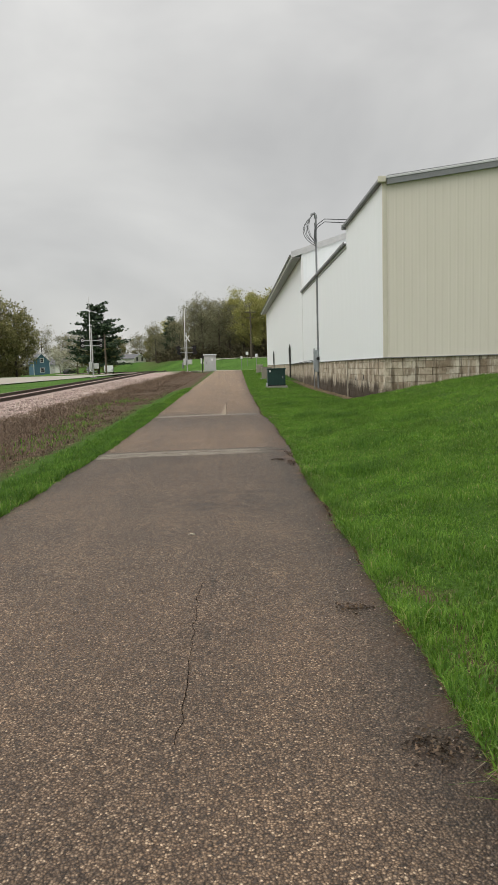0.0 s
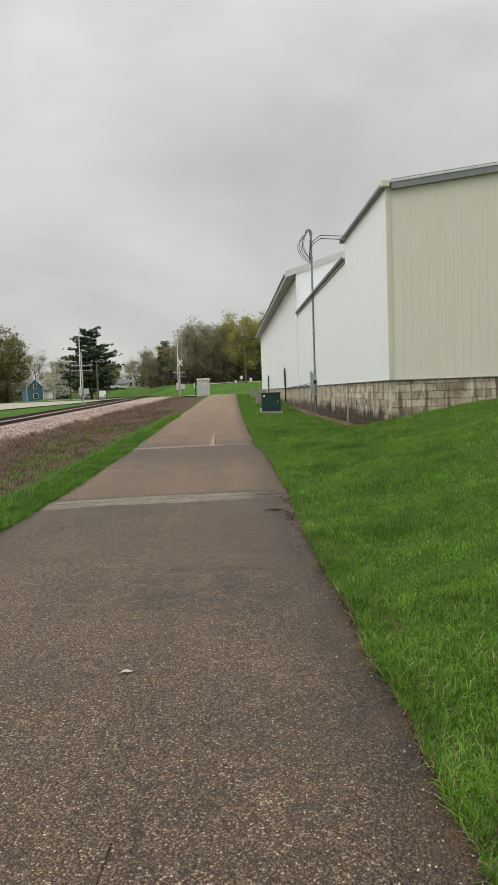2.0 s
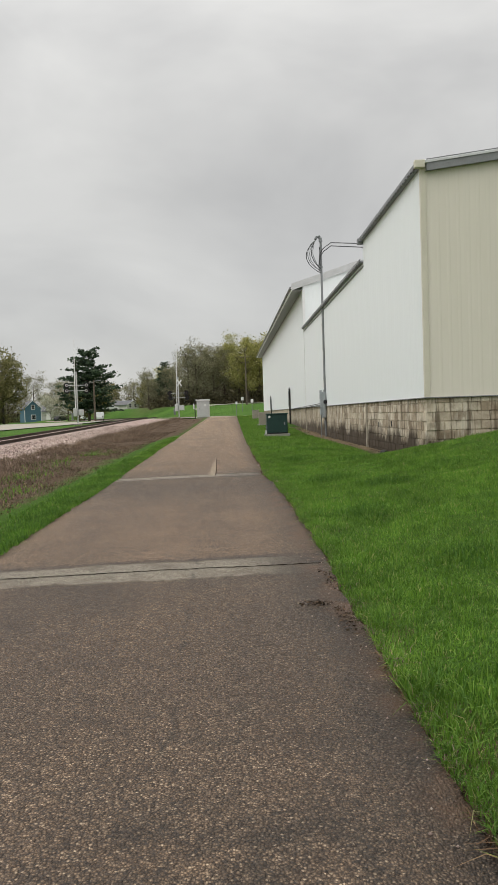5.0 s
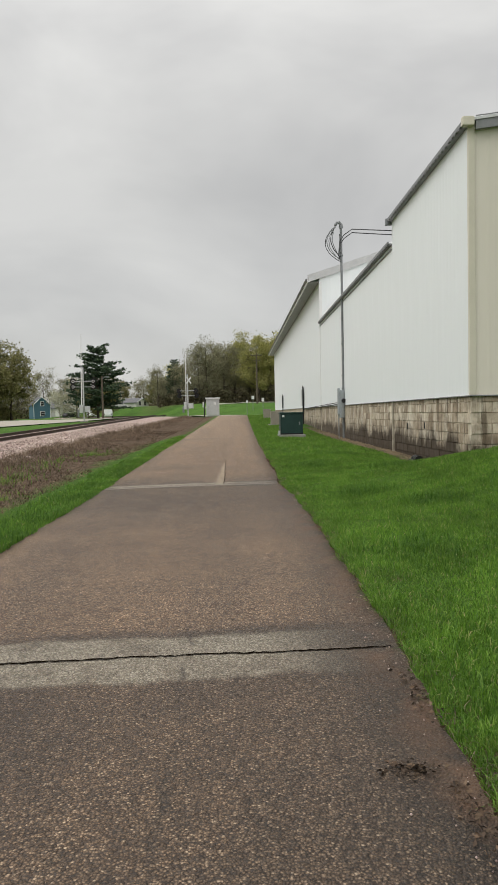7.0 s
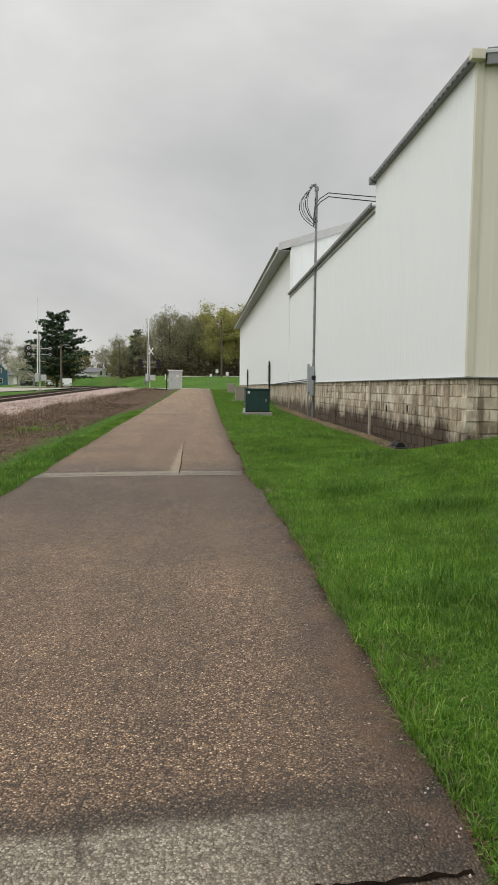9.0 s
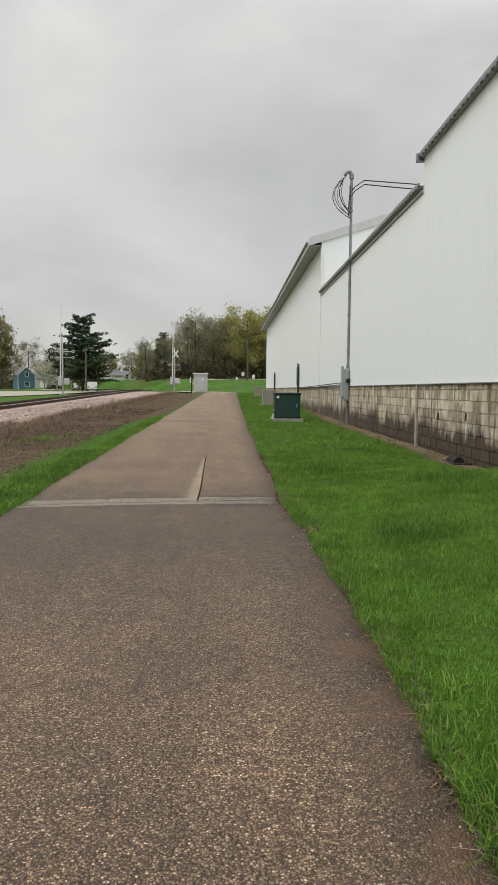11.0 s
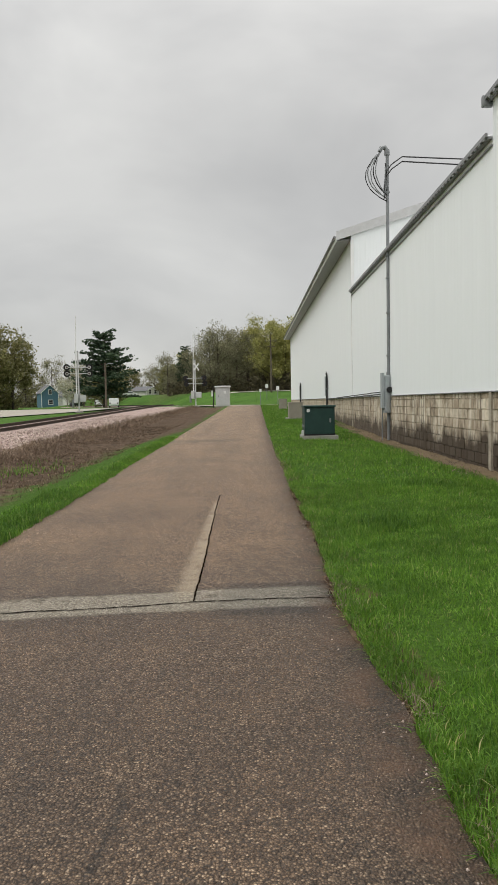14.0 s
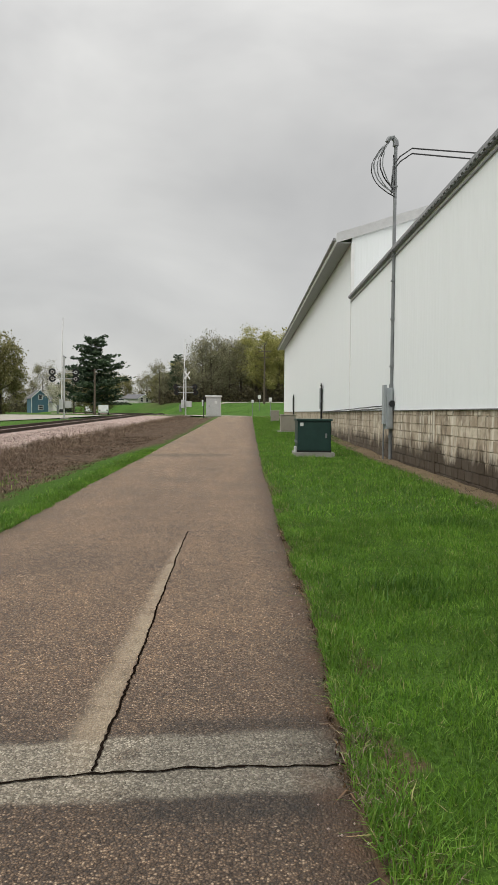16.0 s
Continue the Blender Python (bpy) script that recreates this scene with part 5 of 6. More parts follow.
def conifer(seed, h, r, label, n_whorl=17):
    """A pine: straight trunk, whorls of drooping boughs set with needle tufts, ragged outline."""
    rng = np.random.default_rng(seed)
    ob = thing("pine_tree", 0, 0, 0, label, "pine tree")
    bm = bmesh.new()
    add_tube(bm, [(0, 0, -0.4), (0.05, 0, h * 0.5), (0, 0.05, h * 0.98)], 0.02 * h, 7, 0.003 * h)
    pts = []
    for w in range(n_whorl):
        t = 0.14 + 0.84 * w / n_whorl
        z = h * t
        reach = r * (1.03 - t) ** 0.55 * (0.66 + 0.34 * min(1, t * 2.6)) * rng.uniform(0.75, 1.12)
        for k in range(6):
            a = k * 1.047 + w * 0.7 + rng.normal(0, 0.2)
            rr = reach * rng.uniform(0.40, 1.28)
            tip = Vector((math.cos(a) * rr, math.sin(a) * rr, z + rr * rng.uniform(-0.16, 0.50)))
            o = Vector((0, 0, z))
            mid = o.lerp(tip, 0.55) + Vector((0, 0, -0.06 * rr))
            add_tube(bm, [o, mid, tip], 0.0045 * h * (1.15 - t), 4, 0.001 * h)
            m = max(5, int(rr * 19))
            for q in range(m):
                s = 0.25 + 0.75 * (q + rng.random()) / m
                b = o.lerp(mid, s * 2) if s < 0.5 else mid.lerp(tip, s * 2 - 1)
                pts.append((b.x + rng.normal(0, 0.13 * rr * 0.8), b.y + rng.normal(0, 0.13 * rr * 0.8), b.z + abs(rng.normal(0, 0.16)) + 0.05))
    part("trunk", bm, M["bark"], ob)
    p, t = cards(np.array(pts), 0.36, rng, 0.6)
    crown = soup("crown", p, t, M["needles"], "", "")
    crown.parent = ob
    return ob


def plant(ob, x, y, turn, scale):
    return copy_thing(ob, Matrix.Translation((x, y, land(x, y))) @ Matrix.Rotation(turn, 4, "Z") @ Matrix.Diagonal((scale, scale, scale, 1)))


YG = "yellow-green broadleaved tree in spring leaf at the wood's edge"
BR = "grey-brown bare tree with first buds in the woods"
OL = "olive-green broadleaved tree with loose spring foliage"
sets = {
    "yellow": [leafy(21 + i, 17 + i, 4.6, M["leaf_yellow"], M["bark"], YG, 5600, 0.25, 0.16, 0.0, 17) for i in range(3)],
    "brown": [leafy(31 + i, 16 + i, 4.2, M["leaf_brown"], M["bark"], BR, 6500, 0.18, 0.10, 1.0) for i in range(3)],
    "olive": [leafy(41 + i, 13 + i, 4.2, M["leaf_olive"], M["bark"], OL, 9000, 0.24, 0.05, 0.0, 19) for i in range(2)],
    "dark": [conifer(51, 17.0, 4.6, "dark green pine among the bare woods")],
}
used = {}


def planted(kind, i, x, y, turn, scale):
    """The first of a kind is the built tree itself; the rest are copies of it."""
    ob = sets[kind][i % len(sets[kind])]
    m = Matrix.Translation((x, y, land(x, y))) @ Matrix.Rotation(turn, 4, "Z")
    if ob.name not in used:
        used[ob.name] = (kind, i)
        used.setdefault("first", []).append((ob, m, scale))
        return
    c = copy_thing(ob, m)
    c.scale = (scale, scale, scale * (0.92 + 0.16 * ((i * 7) % 5) / 4))


rng = random.Random(77)
# the wooded slope past the crossing: yellow-green to the right, greyer to the left
for row, (y0, step, n) in enumerate(((172, 3.1, 27), (186, 3.6, 27), (206, 4.6, 25), (232, 6.0, 22))):
    for i in range(n):
        x = -18 + step * i + rng.uniform(-1.2, 1.2) + 2 * row - 0.24 * (y0 - 172)
        y = y0 + rng.uniform(-5, 5) - 0.20 * max(0, x - 5)
        p = ramp01(x, -2.5, 4.0)
        kind = "yellow" if rng.random() < 0.05 + 0.93 * p else "brown"
        if -15.5 < x < -9 and row in (0, 1) and i % 2:
            kind = "dark"
        base = 0.54 + 0.27 * ramp01(x, -20, 0) + (0.10 if kind == "dark" else 0) - 0.05 * row
        planted(kind, rng.randrange(30), x, y, rng.uniform(0, 6.28), base * rng.uniform(0.86, 1.10))
# far tree line to the left
for i in range(44):
    x = -190 + 4.0 * i + rng.uniform(-1.5, 1.5)
    y = 265 + rng.uniform(-14, 14) + 0.55 * max(0, x + 70)
    kind = rng.choice(("brown", "olive", "brown", "brown", "yellow"))
    planted(kind, rng.randrange(30), x, y, rng.uniform(0, 6.28), rng.uniform(0.62, 0.92))
# nearer trees at the street
for kind, x, y, s in (("olive", -46.0, 133, 1.12), ("olive", -51.5, 136, 1.18), ("olive", -42.5, 140, 0.86), ("olive", -57, 146, 1.2), ("brown", -53, 150, 0.9), ("olive", -33.5, 168, 0.45), ("olive", -30.0, 172, 0.50), ("brown", -38.5, 178, 0.6), ("olive", -36.5, 215, 0.5), ("brown", -25.5, 250, 0.6), ("olive", -20.0, 192, 0.5)):
    planted(kind, rng.randrange(30), x, y, rng.uniform(0, 6.28), s)
for ob, m, s in used.get("first", []):
    ob.matrix_world = m
    ob.scale = (s, s, s)
pine = conifer(61, 15.6, 7.6, "tall dark green white pine beside the street", 20)
pine.matrix_world = Matrix.Translation((-28.3, 153.0, land(-28.3, 153.0)))
blossom = leafy(71, 7.6, 2.5, M["blossom"], M["bark_pale"], "small pale blossoming tree beside the blue house", 1900, 0.20, 0.16)
blossom.matrix_world = Matrix.Translation((-48.4, 200, land(-48.4, 200)))


def thicket_of(name, x0, x1, y0, y1, high, n, size, material, label, seed):
    """Low tangled brush: twiggy clumps, denser towards the ground, with an uneven top."""
    rng = np.random.default_rng(seed)
    x, y = rng.uniform(x0, x1, n), rng.uniform(y0, y1, n)
    top = np.array([0.35 + 0.65 * abs(1.6 * noise.noise((a * 0.16, b * 0.16, seed)) + 0.4 * noise.noise((a * 0.7, b * 0.7, seed))) for a, b in zip(x, y)])
    z = np.array([land(a, b) for a, b in zip(x, y)]) + high * top * rng.random(n) ** 1.3
    p, t = cards(np.stack([x, y, z], 1), size, rng)
    return soup(name, p, t, material, label, "undergrowth")


M["leaf_brush"] = island_material("leaf_brush", [(0.0, (0.062, 0.054, 0.034)), (0.5, (0.130, 0.116, 0.070)), (1.0, (0.225, 0.205, 0.115))], 0.9, 0.3)
thicket_of("undergrowth", -17, 70, 167, 178, 5.5, 16000, 0.34, M["leaf_brush"], "tangled brown undergrowth at the foot of the woods", 81)
thicket_of("undergrowth", -20, 80, 180, 200, 8.0, 12000, 0.42, M["leaf_brush"], "tangled brown undergrowth among the trees", 82)
thicket_of("undergrowth", -64, -43, 134, 144, 5.0, 7000, 0.30, M["leaf_olive"], "dark shrubs under the olive trees", 83)
thicket_of("undergrowth", -190, -22, 250, 275, 7.0, 14000, 0.50, M["leaf_brush"], "brown brush along the far tree line", 84)


# ---- houses and cars across the street ----
M["blue_clap"] = speckled("blue_clap", (0.055, 0.125, 0.175), (0.085, 0.165, 0.22), 0.7, 0.0, 3, 30, 0.2)
M["shingle"] = speckled("shingle", (0.085, 0.085, 0.09), (0.16, 0.16, 0.165), 0.95, 0.0, 2, 30, 0.4)
M["cream_clap"] = speckled("cream_clap", (0.50, 0.49, 0.45), (0.62, 0.61, 0.57), 0.7, 0.0, 3, 30, 0.2)
M["glass"] = speckled("glass", (0.015, 0.018, 0.020), (0.035, 0.04, 0.045), 0.08, 0.0, 2, 10, 0.0)
M["tyre"] = M["black_plastic"]


def house(x, y, w, d, eave, peak, turn, wall, label, two_storey=True):
    """Gabled house: its gable faces -y before it is turned."""
    z = land(x, y)
    ob = thing("house", x, y, z, label, "house", "houses across the street", turn)
    v = [(-w / 2, 0, -0.3), (w / 2, 0, -0.3), (w / 2, 0, eave), (0, 0, peak), (-w / 2, 0, eave)]
    v += [(a, d, c) for a, b, c in v]
    f = [(0, 1, 2, 3, 4), (9, 8, 7, 6, 5), (0, 5, 6, 1), (1, 6, 7, 2), (4, 9, 5, 0)]
    mesh_object("wall", v, f, wall, ob)
    for s in (-1, 1):
        k = (peak - eave) / (w / 2)
        ex = w / 2 + 0.35
        v = []
        for yy in (-0.35, d + 0.35):
            v += [(0, yy, peak + 0.04), (s * ex, yy, eave - 0.35 * k + 0.04), (s * ex, yy, eave - 0.35 * k + 0.20), (0, yy, peak + 0.20)]
        mesh_object("roof", v, [(0, 1, 2, 3), (7, 6, 5, 4), (0, 4, 5, 1), (1, 5, 6, 2), (2, 6, 7, 3)], M["shingle"], ob)
        v = [(0, -0.37, peak + 0.02), (s * ex, -0.37, eave - 0.35 * k + 0.02), (s * ex, -0.37, eave - 0.35 * k + 0.22), (0, -0.37, peak + 0.22)]
        v += [(a, -0.352, c) for a, b, c in v]
        mesh_object("bargeboard", v, [(0, 1, 2, 3), (7, 6, 5, 4), (0, 4, 5, 1), (2, 6, 7, 3)], M["white_paint"], ob, "white bargeboard")
        part("corner_board", box(s * w / 2 - 0.09, -0.03, -0.2, s * w / 2 + 0.09, 0.10, eave - 0.1), M["white_paint"], ob)
    for wx, wz, ww, wh in (((0.15, 1.0, 1.3, 1.3), (0.1, eave - 0.35, 0.95, 1.25)) if two_storey else ((-0.22 * w, 0.9, 1.1, 1.2), (0.22 * w, 0.9, 1.1, 1.2))):
        win = part("window", box(wx - ww / 2 - 0.14, -0.07, wz - 0.14, wx + ww / 2 + 0.14, -0.004, wz + wh + 0.14, 0.01), M["white_paint"], ob, "white-framed window")
        part("pane", box(wx - ww / 2, -0.085, wz, wx + ww / 2, -0.073, wz + wh), M["glass"], win)
        part("sash", box(wx - ww / 2, -0.10, wz + wh / 2 - 0.04, wx + ww / 2, -0.088, wz + wh / 2 + 0.04), M["white_paint"], win)
    return ob


house(-61.7, 230, 5.2, 9.0, 4.6, 7.0, 26, M["blue_clap"], "small blue two-storey house with white trim")
house(-55.4, 243, 8.0, 8.0, 3.6, 5.8, 70, M["cream_clap"], "pale house with a dark shingle roof beside the blue one", False)
house(-49.6, 214, 4.2, 4.0, 2.2, 3.4, 40, M["cream_clap"], "small white garage behind the blossoming tree", False)
house(-38.4, 200, 4.4, 9.0, 3.6, 4.9, 55, M["cream_clap"], "white cottage among the trees across the street", False)
house(-28.6, 226, 6.4, 6.0, 1.7, 3.0, 62, M["cream_clap"], "low grey-roofed house beyond the curve of the track", False)
house(-33.6, 231, 5.6, 6.0, 1.5, 2.7, 66, M["cream_clap"], "low grey-roofed house beyond the curve of the track", False)


def car(x, y, turn, paint, label, boxy=False):
    z = land(x, y)
    ob = thing("car", x, y, z, label, "car", "parked cars", turn)
    top = 1.75 if boxy else 1.45
    side = [(-2.2, 0.35), (2.2, 0.35), (2.25, 0.75), (2.1, 0.95), (1.2, 1.02), (0.6 if not boxy else 0.9, top), (-1.5 if not boxy else -2.05, top), (-2.15, 1.0), (-2.25, 0.7)]
    bm = bmesh.new()
    a = [bm.verts.new((px, -0.88, pz)) for px, pz in side]
    b = [bm.verts.new((px, 0.88, pz)) for px, pz in side]
    bm.faces.new(a)
    bm.faces.new(b[::-1])
    n = len(side)
    for i in range(n):
        bm.faces.new((a[i], a[(i + 1) % n], b[(i + 1) % n], b[i]))
    bmesh.ops.bevel(bm, geom=list(bm.edges), offset=0.07, segments=2, affect="EDGES")
    part("body", bm, paint, ob)
    for s in (-1, 1):
        part("window", box(-1.5, s * 0.885 - 0.012, 1.03, 0.65, s * 0.885 + 0.012, top - 0.12, 0.008), M["glass"], ob)
        for wx in (-1.35, 1.4):
            bm = bmesh.new()
            add_disc(bm, (wx, s * 0.72, 0.33), (0, s, 0), 0.33, 0.20, 20)
            wheel = part("wheel", bm, M["tyre"], ob)
            bm = bmesh.new()
            add_disc(bm, (wx, s * 0.921, 0.33), (0, s, 0), 0.19, 0.012, 14)
            part("rim", bm, M["galvanised"], wheel)
        part("headlight", box(2.20, s * 0.62 - 0.16, 0.68, 2.27, s * 0.62 + 0.16, 0.84, 0.01), M["pale_grey"], ob)
        part("tail_light", box(-2.28, s * 0.66 - 0.12, 0.72, -2.20, s * 0.66 + 0.12, 0.92, 0.01), M["dark_lens"], ob)


M["car_white"] = speckled("car_white", (0.68, 0.68, 0.68), (0.76, 0.76, 0.76), 0.25, 0.0, 2, 20, 0.0)
M["car_dark"] = speckled("car_dark", (0.03, 0.03, 0.033), (0.05, 0.05, 0.055), 0.25, 0.2, 2, 20, 0.0)
car(-24.0, 141, 100, M["car_white"], "white sport utility car parked beside the street", True)
car(-36.6, 188, 80, M["car_white"], "white van parked before the cottages", True)
car(-44.5, 196, 60, M["car_dark"], "dark car parked beside the garage")
car(-32.3, 205, 40, M["car_white"], "white car parked far along the street")


# ---- grass and weeds ----
def turf(name, n, sample, height, width, material, label, seed, tall=None, lean=0.65, simple=False):
    """Loose blades, each bent once and tapering to a point."""
    rng = np.random.default_rng(seed)
    x, y = sample(rng, n)
    z = np.array([land(a, b) for a, b in zip(x, y)])
    clump = np.array([noise.noise((a * 1.7, b * 1.7, seed)) + 0.6 * noise.noise((a * 5.0, b * 5.0, seed)) for a, b in zip(x, y)])
    n = len(x)
    h = height * rng.uniform(0.45, 1.25, n) * np.clip(1 + 0.70 * clump, 0.55, 2.0)
    if tall is not None:
        h = h * tall(x, y)
    w = width * rng.uniform(0.7, 1.3, n)
    a = rng.uniform(0, 2 * np.pi, n)
    b = rng.uniform(0, 2 * np.pi, n)
    l = np.abs(rng.normal(0, lean, n)) + 0.08
    root = np.stack([x, y, z - 0.01], 1)
    side = np.stack([np.cos(a), np.sin(a), np.zeros(n)], 1) * (w / 2)[:, None]
    dirn = np.stack([np.cos(b), np.sin(b), np.zeros(n)], 1)
    mid = root + dirn * (0.30 * h * l)[:, None] + np.array([0, 0, 1]) * (0.58 * h)[:, None]
    tip = root + dirn * (h * l)[:, None] + np.array([0, 0, 1]) * (h * (1 - 0.28 * l))[:, None]
    if simple:
        p = np.stack([root - side, root + side, tip], 1)
        return soup(name, p, np.arange(3 * n).reshape(-1, 3), material, label, "grass")
    p = np.stack([root - side, root + side, mid - side * 0.8, mid + side * 0.8, tip], 1)
    k = (np.arange(n) * 5)[:, None]
    t = np.stack([k + [0, 1, 3], k + [0, 3, 2], k + [2, 3, 4]], 1)
    return soup(name, p, t, material, label, "grass")


M["blade"] = island_material("blade", [(0.0, (0.054, 0.135, 0.015)), (0.35, (0.096, 0.212, 0.022)), (0.75, (0.152, 0.29, 0.033)), (0.95, (0.21, 0.34, 0.055)), (0.985, (0.34, 0.34, 0.13)), (1.0, (0.44, 0.39, 0.20))], 0.6, 0.40)
M["dark_blade"] = island_material("dark_blade", [(0.0, (0.042, 0.112, 0.014)), (0.5, (0.078, 0.178, 0.020)), (0.9, (0.125, 0.245, 0.030)), (1.0, (0.18, 0.29, 0.05))], 0.6, 0.40)
M["straw"] = island_material("straw", [(0.0, (0.075, 0.055, 0.040)), (0.5, (0.17, 0.13, 0.095)), (1.0, (0.33, 0.27, 0.20))], 0.9, 0.2)
M["twig"] = island_material("twig", [(0.0, (0.075, 0.050, 0.034)), (0.5, (0.165, 0.115, 0.080)), (1.0, (0.31, 0.235, 0.175))], 0.9, 0.15)


M["debris"] = island_material("debris", [(0.0, (0.022, 0.015, 0.010)), (0.6, (0.070, 0.048, 0.032)), (1.0, (0.16, 0.11, 0.07))])


def edge_r(y):
    return np.array([trail_x(v) + right_half(v) for v in y])


def edge_l(y):
    return np.array([trail_x(v) - left_half(v) for v in y])


def lawn(y0, y1, wide, power=1.0):
    def pick(rng, n):
        y = y0 + (y1 - y0) * rng.random(n) ** power
        x = edge_r(y) + 0.02 + np.array([0.06 * max(0.0, noise.noise((v * 2.1, 7.7, 0.4)) - 0.05) for v in y]) + wide * rng.random(n)
        bare = np.array([0.75 + 0.35 * noise.noise((v * 0.6, 1.1, 3.3)) for v in y]) * np.clip((y - 20.5) / 2.0, 0.4, 1)
        ok = x < WALL_X - bare + 0.25 * rng.random(n) ** 2
        ok |= (y < A0 - 0.05)
        return x[ok], y[ok]
    return pick


def verge(y0, y1, side, wide):
    def pick(rng, n):
        y = y0 + (y1 - y0) * rng.random(n)
        off = np.abs(rng.normal(0, wide, n))
        ragged = np.array([noise.noise((v * 0.9, 2.2, side)) + 0.6 * noise.noise((v * 3.1, 4.2, side)) for v in y]) * 0.38
        x = edge_r(y) + 0.0 + np.array([0.06 * max(0.0, noise.noise((v * 2.1, 7.7, 0.4)) - 0.05) for v in y]) + off if side > 0 else edge_l(y) + 0.03 - np.minimum(off, 0.68 + ragged)
        return x, y
    return pick


turf("lawn_grass", 230000, lawn(0.2, 12.5, 2.6), 0.054, 0.0056, M["blade"], "short fresh green lawn beside the trail", 1)
turf("lawn_grass", 270000, lawn(12.5, 24.0, 3.6), 0.056, 0.0075, M["blade"], "short fresh green lawn beside the trail", 2, simple=True)
turf("lawn_grass", 70000, lawn(24.0, 50.0, 3.6), 0.085, 0.014, M["blade"], "short fresh green lawn before the sheds", 3, simple=True)
turf("lawn_grass", 26000, lawn(50.0, 86.0, 3.6), 0.11, 0.030, M["blade"], "short fresh green lawn before the sheds", 4, simple=True)


def far_lawn(rng, n):
    y = 4.5 + 15 * rng.random(n)
    x = 3.6 + 7.0 * rng.random(n)
    return x, y


turf("lawn_grass", 170000, far_lawn, 0.062, 0.011, M["blade"], "short fresh green lawn rising to the shed", 5, simple=True)
turf("edge_grass", 42000, verge(0.2, 26.0, 1, 0.09), 0.075, 0.0055, M["blade"], "longer ragged grass along the trail's edge", 6, lean=0.7)
turf("edge_straw", 9000, verge(0.2, 26.0, 1, 0.06), 0.06, 0.004, M["straw"], "dry straw along the trail's edge", 7, lean=1.3)
def inner_edge(rng, n):
    y = 0.3 + 26 * rng.random(n)
    lush = np.array([max(0.15, 0.7 + 1.6 * noise.noise((v * 1.1, 3.9, 8.1))) for v in y])
    x = edge_r(y) + 0.07 - np.abs(rng.normal(0, 0.075, n)) * lush
    return x, y


M["dead_leaf"] = island_material("dead_leaf", [(0.0, (0.030, 0.017, 0.010)), (0.45, (0.080, 0.046, 0.026)), (0.85, (0.15, 0.090, 0.050)), (1.0, (0.34, 0.24, 0.14))])
turf("edge_litter", 12000, inner_edge, 0.028, 0.009, M["dead_leaf"], "reddish dead leaves along the trail's edge", 16, lean=1.9)
turf("verge_grass", 24000, verge(4.0, 24.0, -1, 0.34), 0.072, 0.0075, M["blade"], "green grass strip along the trail's edge", 8)
turf("verge_grass", 28000, verge(4.0, 24.0, -1, 0.34), 0.078, 0.0075, M["dark_blade"], "darker green grass strip along the trail's edge", 18)
turf("verge_grass", 18000, verge(24.0, 36.0, -1, 0.20), 0.070, 0.012, M["blade"], "green grass strip along the trail's edge", 9, simple=True)


def tufts(rng, n):
    c = np.array([(2.35, 12.3), (3.2, 14.9), (2.6, 16.4), (3.6, 19.0), (2.9, 9.8), (2.4, 20.6), (3.9, 12.0), (3.3, 23.2), (2.2, 7.4), (4.4, 15.5)])
    i = rng.integers(0, len(c), n)
    q = c[i] + rng.normal(0, 1, (n, 2)) * np.array([0.22, 0.20])
    return q[:, 0], q[:, 1]


turf("tall_tufts", 9000, tufts, 0.12, 0.007, M["dark_blade"], "tufts of longer dark green grass in the lawn", 10)


def brush(y0, y1):
    def pick(rng, n):
        y = y0 + (y1 - y0) * rng.random(n)
        x = np.array([trail_x(v) for v in y]) - 2.3 - 3.2 * rng.random(n) ** 0.85
        ok = np.array([noise.noise((a * 0.8, b * 0.5, 6.6)) for a, b in zip(x, y)]) + 0.5 * rng.random(n) > -0.12
        return x[ok], y[ok]
    return pick


def thicket(x, y):
    e = -x
    return 0.22 + 1.15 * np.clip((e - 3.5) / 1.2, 0, 1)


M["debris_soil"] = island_material("debris_soil", [(0.0, (0.028, 0.018, 0.011)), (0.5, (0.105, 0.070, 0.045)), (0.92, (0.21, 0.15, 0.10)), (1.0, (0.34, 0.28, 0.21))])
turf("dead_weeds", 70000, brush(9.0, 40.0), 0.17, 0.0055, M["twig"], "grey-brown dead weeds between trail and railway", 11, tall=thicket, lean=1.7)
turf("dead_weeds", 26000, brush(40.0, 84.0), 0.24, 0.016, M["twig"], "grey-brown dead weeds between trail and railway", 12, tall=thicket, lean=1.7, simple=True)
turf("dry_litter", 60000, brush(8.0, 45.0), 0.065, 0.020, M["debris_soil"], "brown leaf litter on the bare soil", 13, lean=1.6, simple=True)


def wall_foot(rng, n):
    y = 20.5 + 26 * rng.random(n)
    return 4.35 + 0.95 * rng.random(n) + 0.006 * (y - 22), y


turf("wall_litter", 12000, wall_foot, 0.035, 0.012, M["straw"], "dry leaves and straw along the foundation", 15, lean=1.7)


def patches(rng, n):
    c = np.array([(-3.3, 17.0), (-3.9, 20.5), (-3.1, 13.5), (-4.2, 24.0), (-3.5, 27.5), (-3.6, 10.5)])
    i = rng.integers(0, len(c), n)
    q = c[i] + rng.normal(0, 1, (n, 2)) * np.array([0.35, 0.9])
    return q[:, 0], q[:, 1]


turf("weed_patch", 1900, patches, 0.13, 0.012, M["blade"], "scattered green weeds on the bare soil", 14)

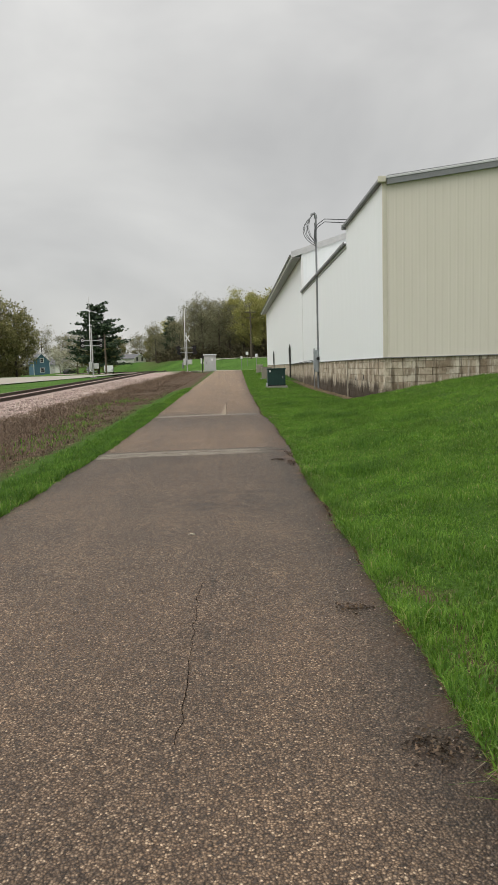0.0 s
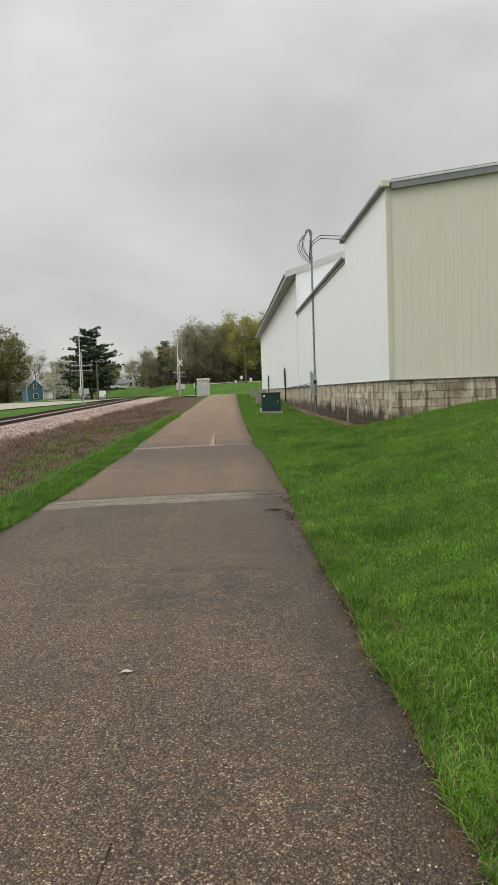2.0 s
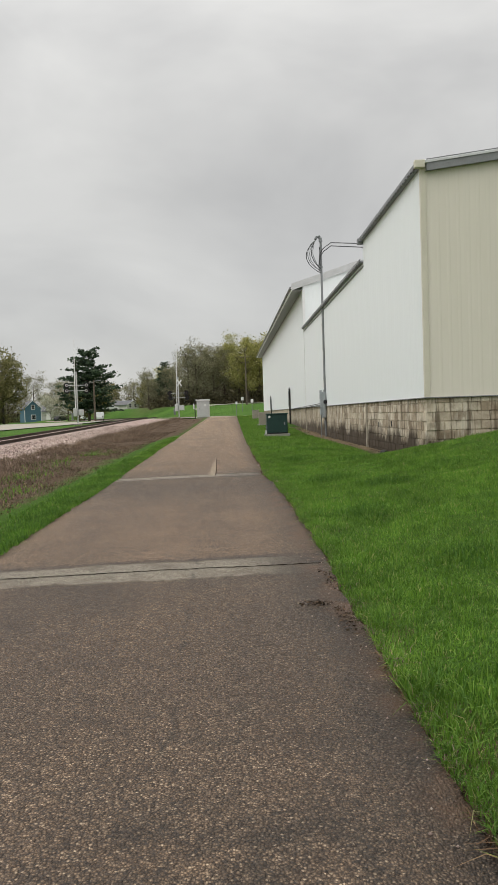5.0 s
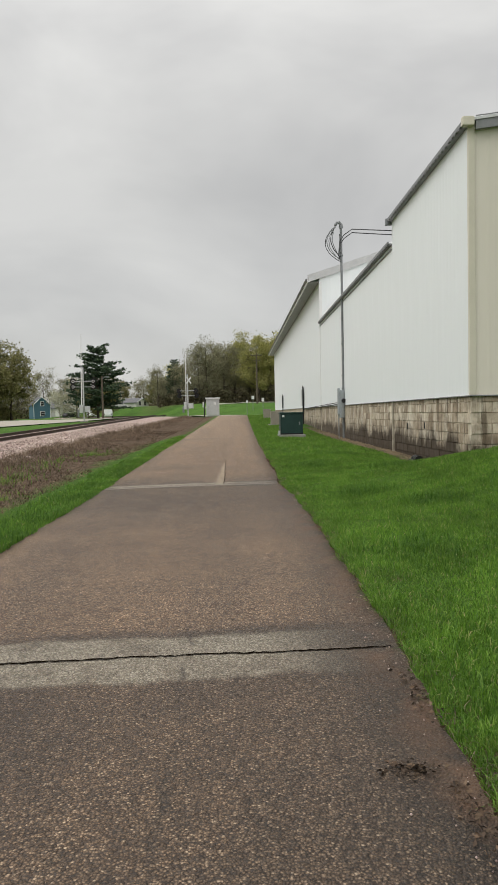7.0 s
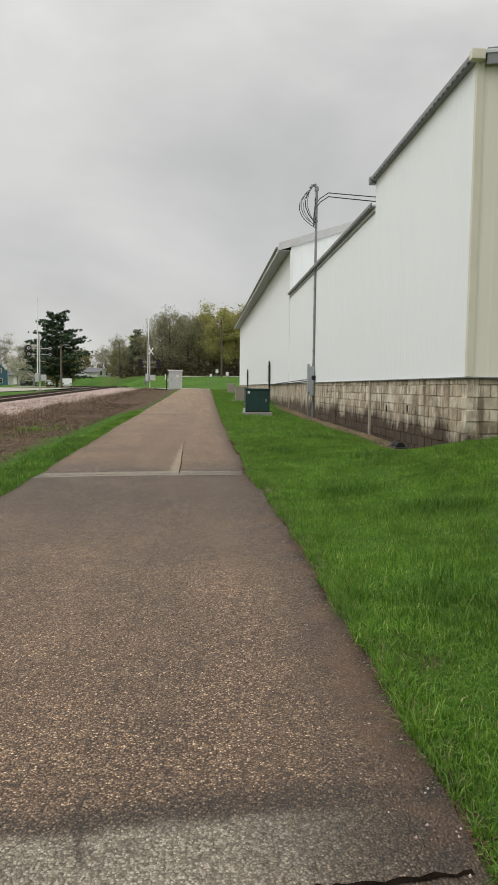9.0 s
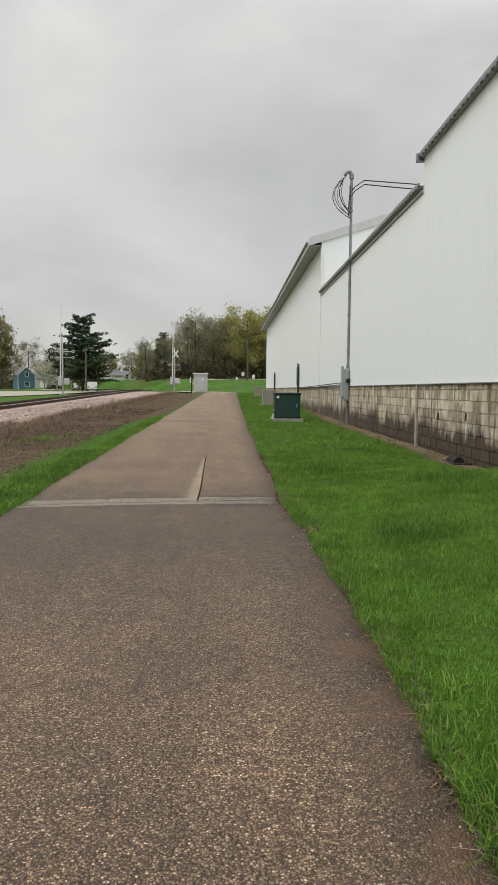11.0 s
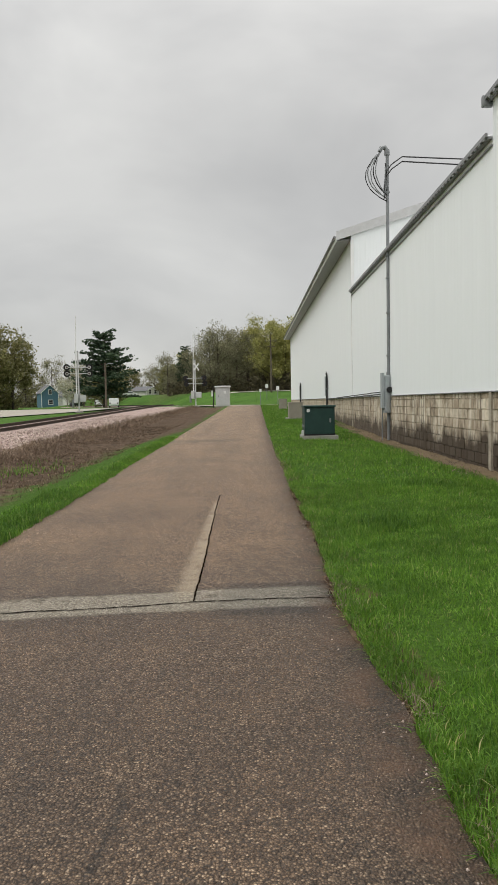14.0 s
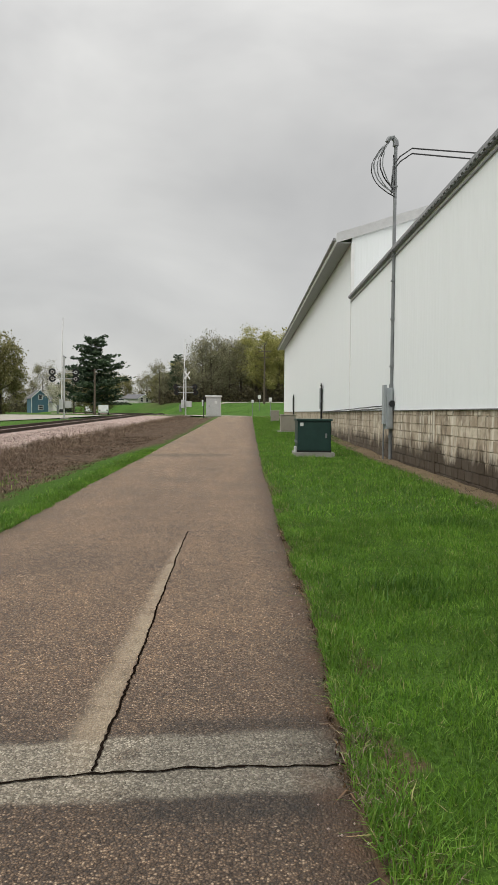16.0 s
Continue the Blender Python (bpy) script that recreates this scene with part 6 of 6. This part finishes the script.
# clumps of dark wet leaves at the trail's edge
rng = np.random.default_rng(4)
for cx, cy, n, wx, wy in ((1.32, 2.99, 90, 0.05, 0.035), (1.36, 1.62, 150, 0.05, 0.05), (1.36, 8.94, 90, 0.05, 0.025), (1.50, 8.57, 110, 0.035, 0.16), (1.55, 9.55, 80, 0.025, 0.16)):
    c = np.stack([rng.normal(cx, wx, n), rng.normal(cy, wy, n), np.zeros(n)], 1)
    c[:, 2] = [trail_z(a, b) + 0.008 + 0.012 * rng.random() for a, b in c[:, :2]]
    p, t = cards(c, 0.012, rng, 0.75)
    soup("leaf_debris", p, t, M["debris"], "small clump of dark dead leaves at the trail's edge", "leaves")
# pale grit at the edge
n = 1300
gy = 0.5 + 24 * rng.random(n)
gx = edge_r(gy) - np.abs(rng.normal(0, 0.10, n))
gz = np.array([trail_z(a, b) for a, b in zip(gx, gy)])
s = 0.0016 + 0.006 * rng.random(n) ** 3
gp = octa[None] * s[:, None, None] * rng.uniform(0.6, 1.2, (n, 6, 1)) + np.stack([gx, gy, gz + 0.003], 1)[:, None]
soup("loose_grit", gp, otri[None] + (np.arange(n) * 6)[:, None, None], M["stones"], "pale loose grit along the trail's edge", "grit")

# one pale fallen leaf lying on the trail
lv, lf = [], []
for i in range(9):
    t = i / 8
    w = 0.014 * math.sin(math.pi * (0.04 + 0.92 * t)) ** 0.8
    for k, side in enumerate((-1, 0, 1)):
        lv.append((0.346 - 0.030 + 0.060 * t, 4.717 + side * w + 0.012 * t, trail_z(0.346, 4.717) + 0.006 + 0.010 * abs(side) * t + 0.006 * math.sin(5 * t)))
    if i:
        q = 3 * i
        lf += [(q - 3, q, q + 1, q - 2), (q - 2, q + 1, q + 2, q - 1)]
M["pale_leaf"] = speckled("pale_leaf", (0.34, 0.31, 0.23), (0.50, 0.47, 0.38), 0.8, 0.0, 40, 200, 0.3)
tagged(mesh_object("fallen_leaf", lv, lf, M["pale_leaf"], smooth=True), "pale dry curled leaf lying on the asphalt trail", "leaf")
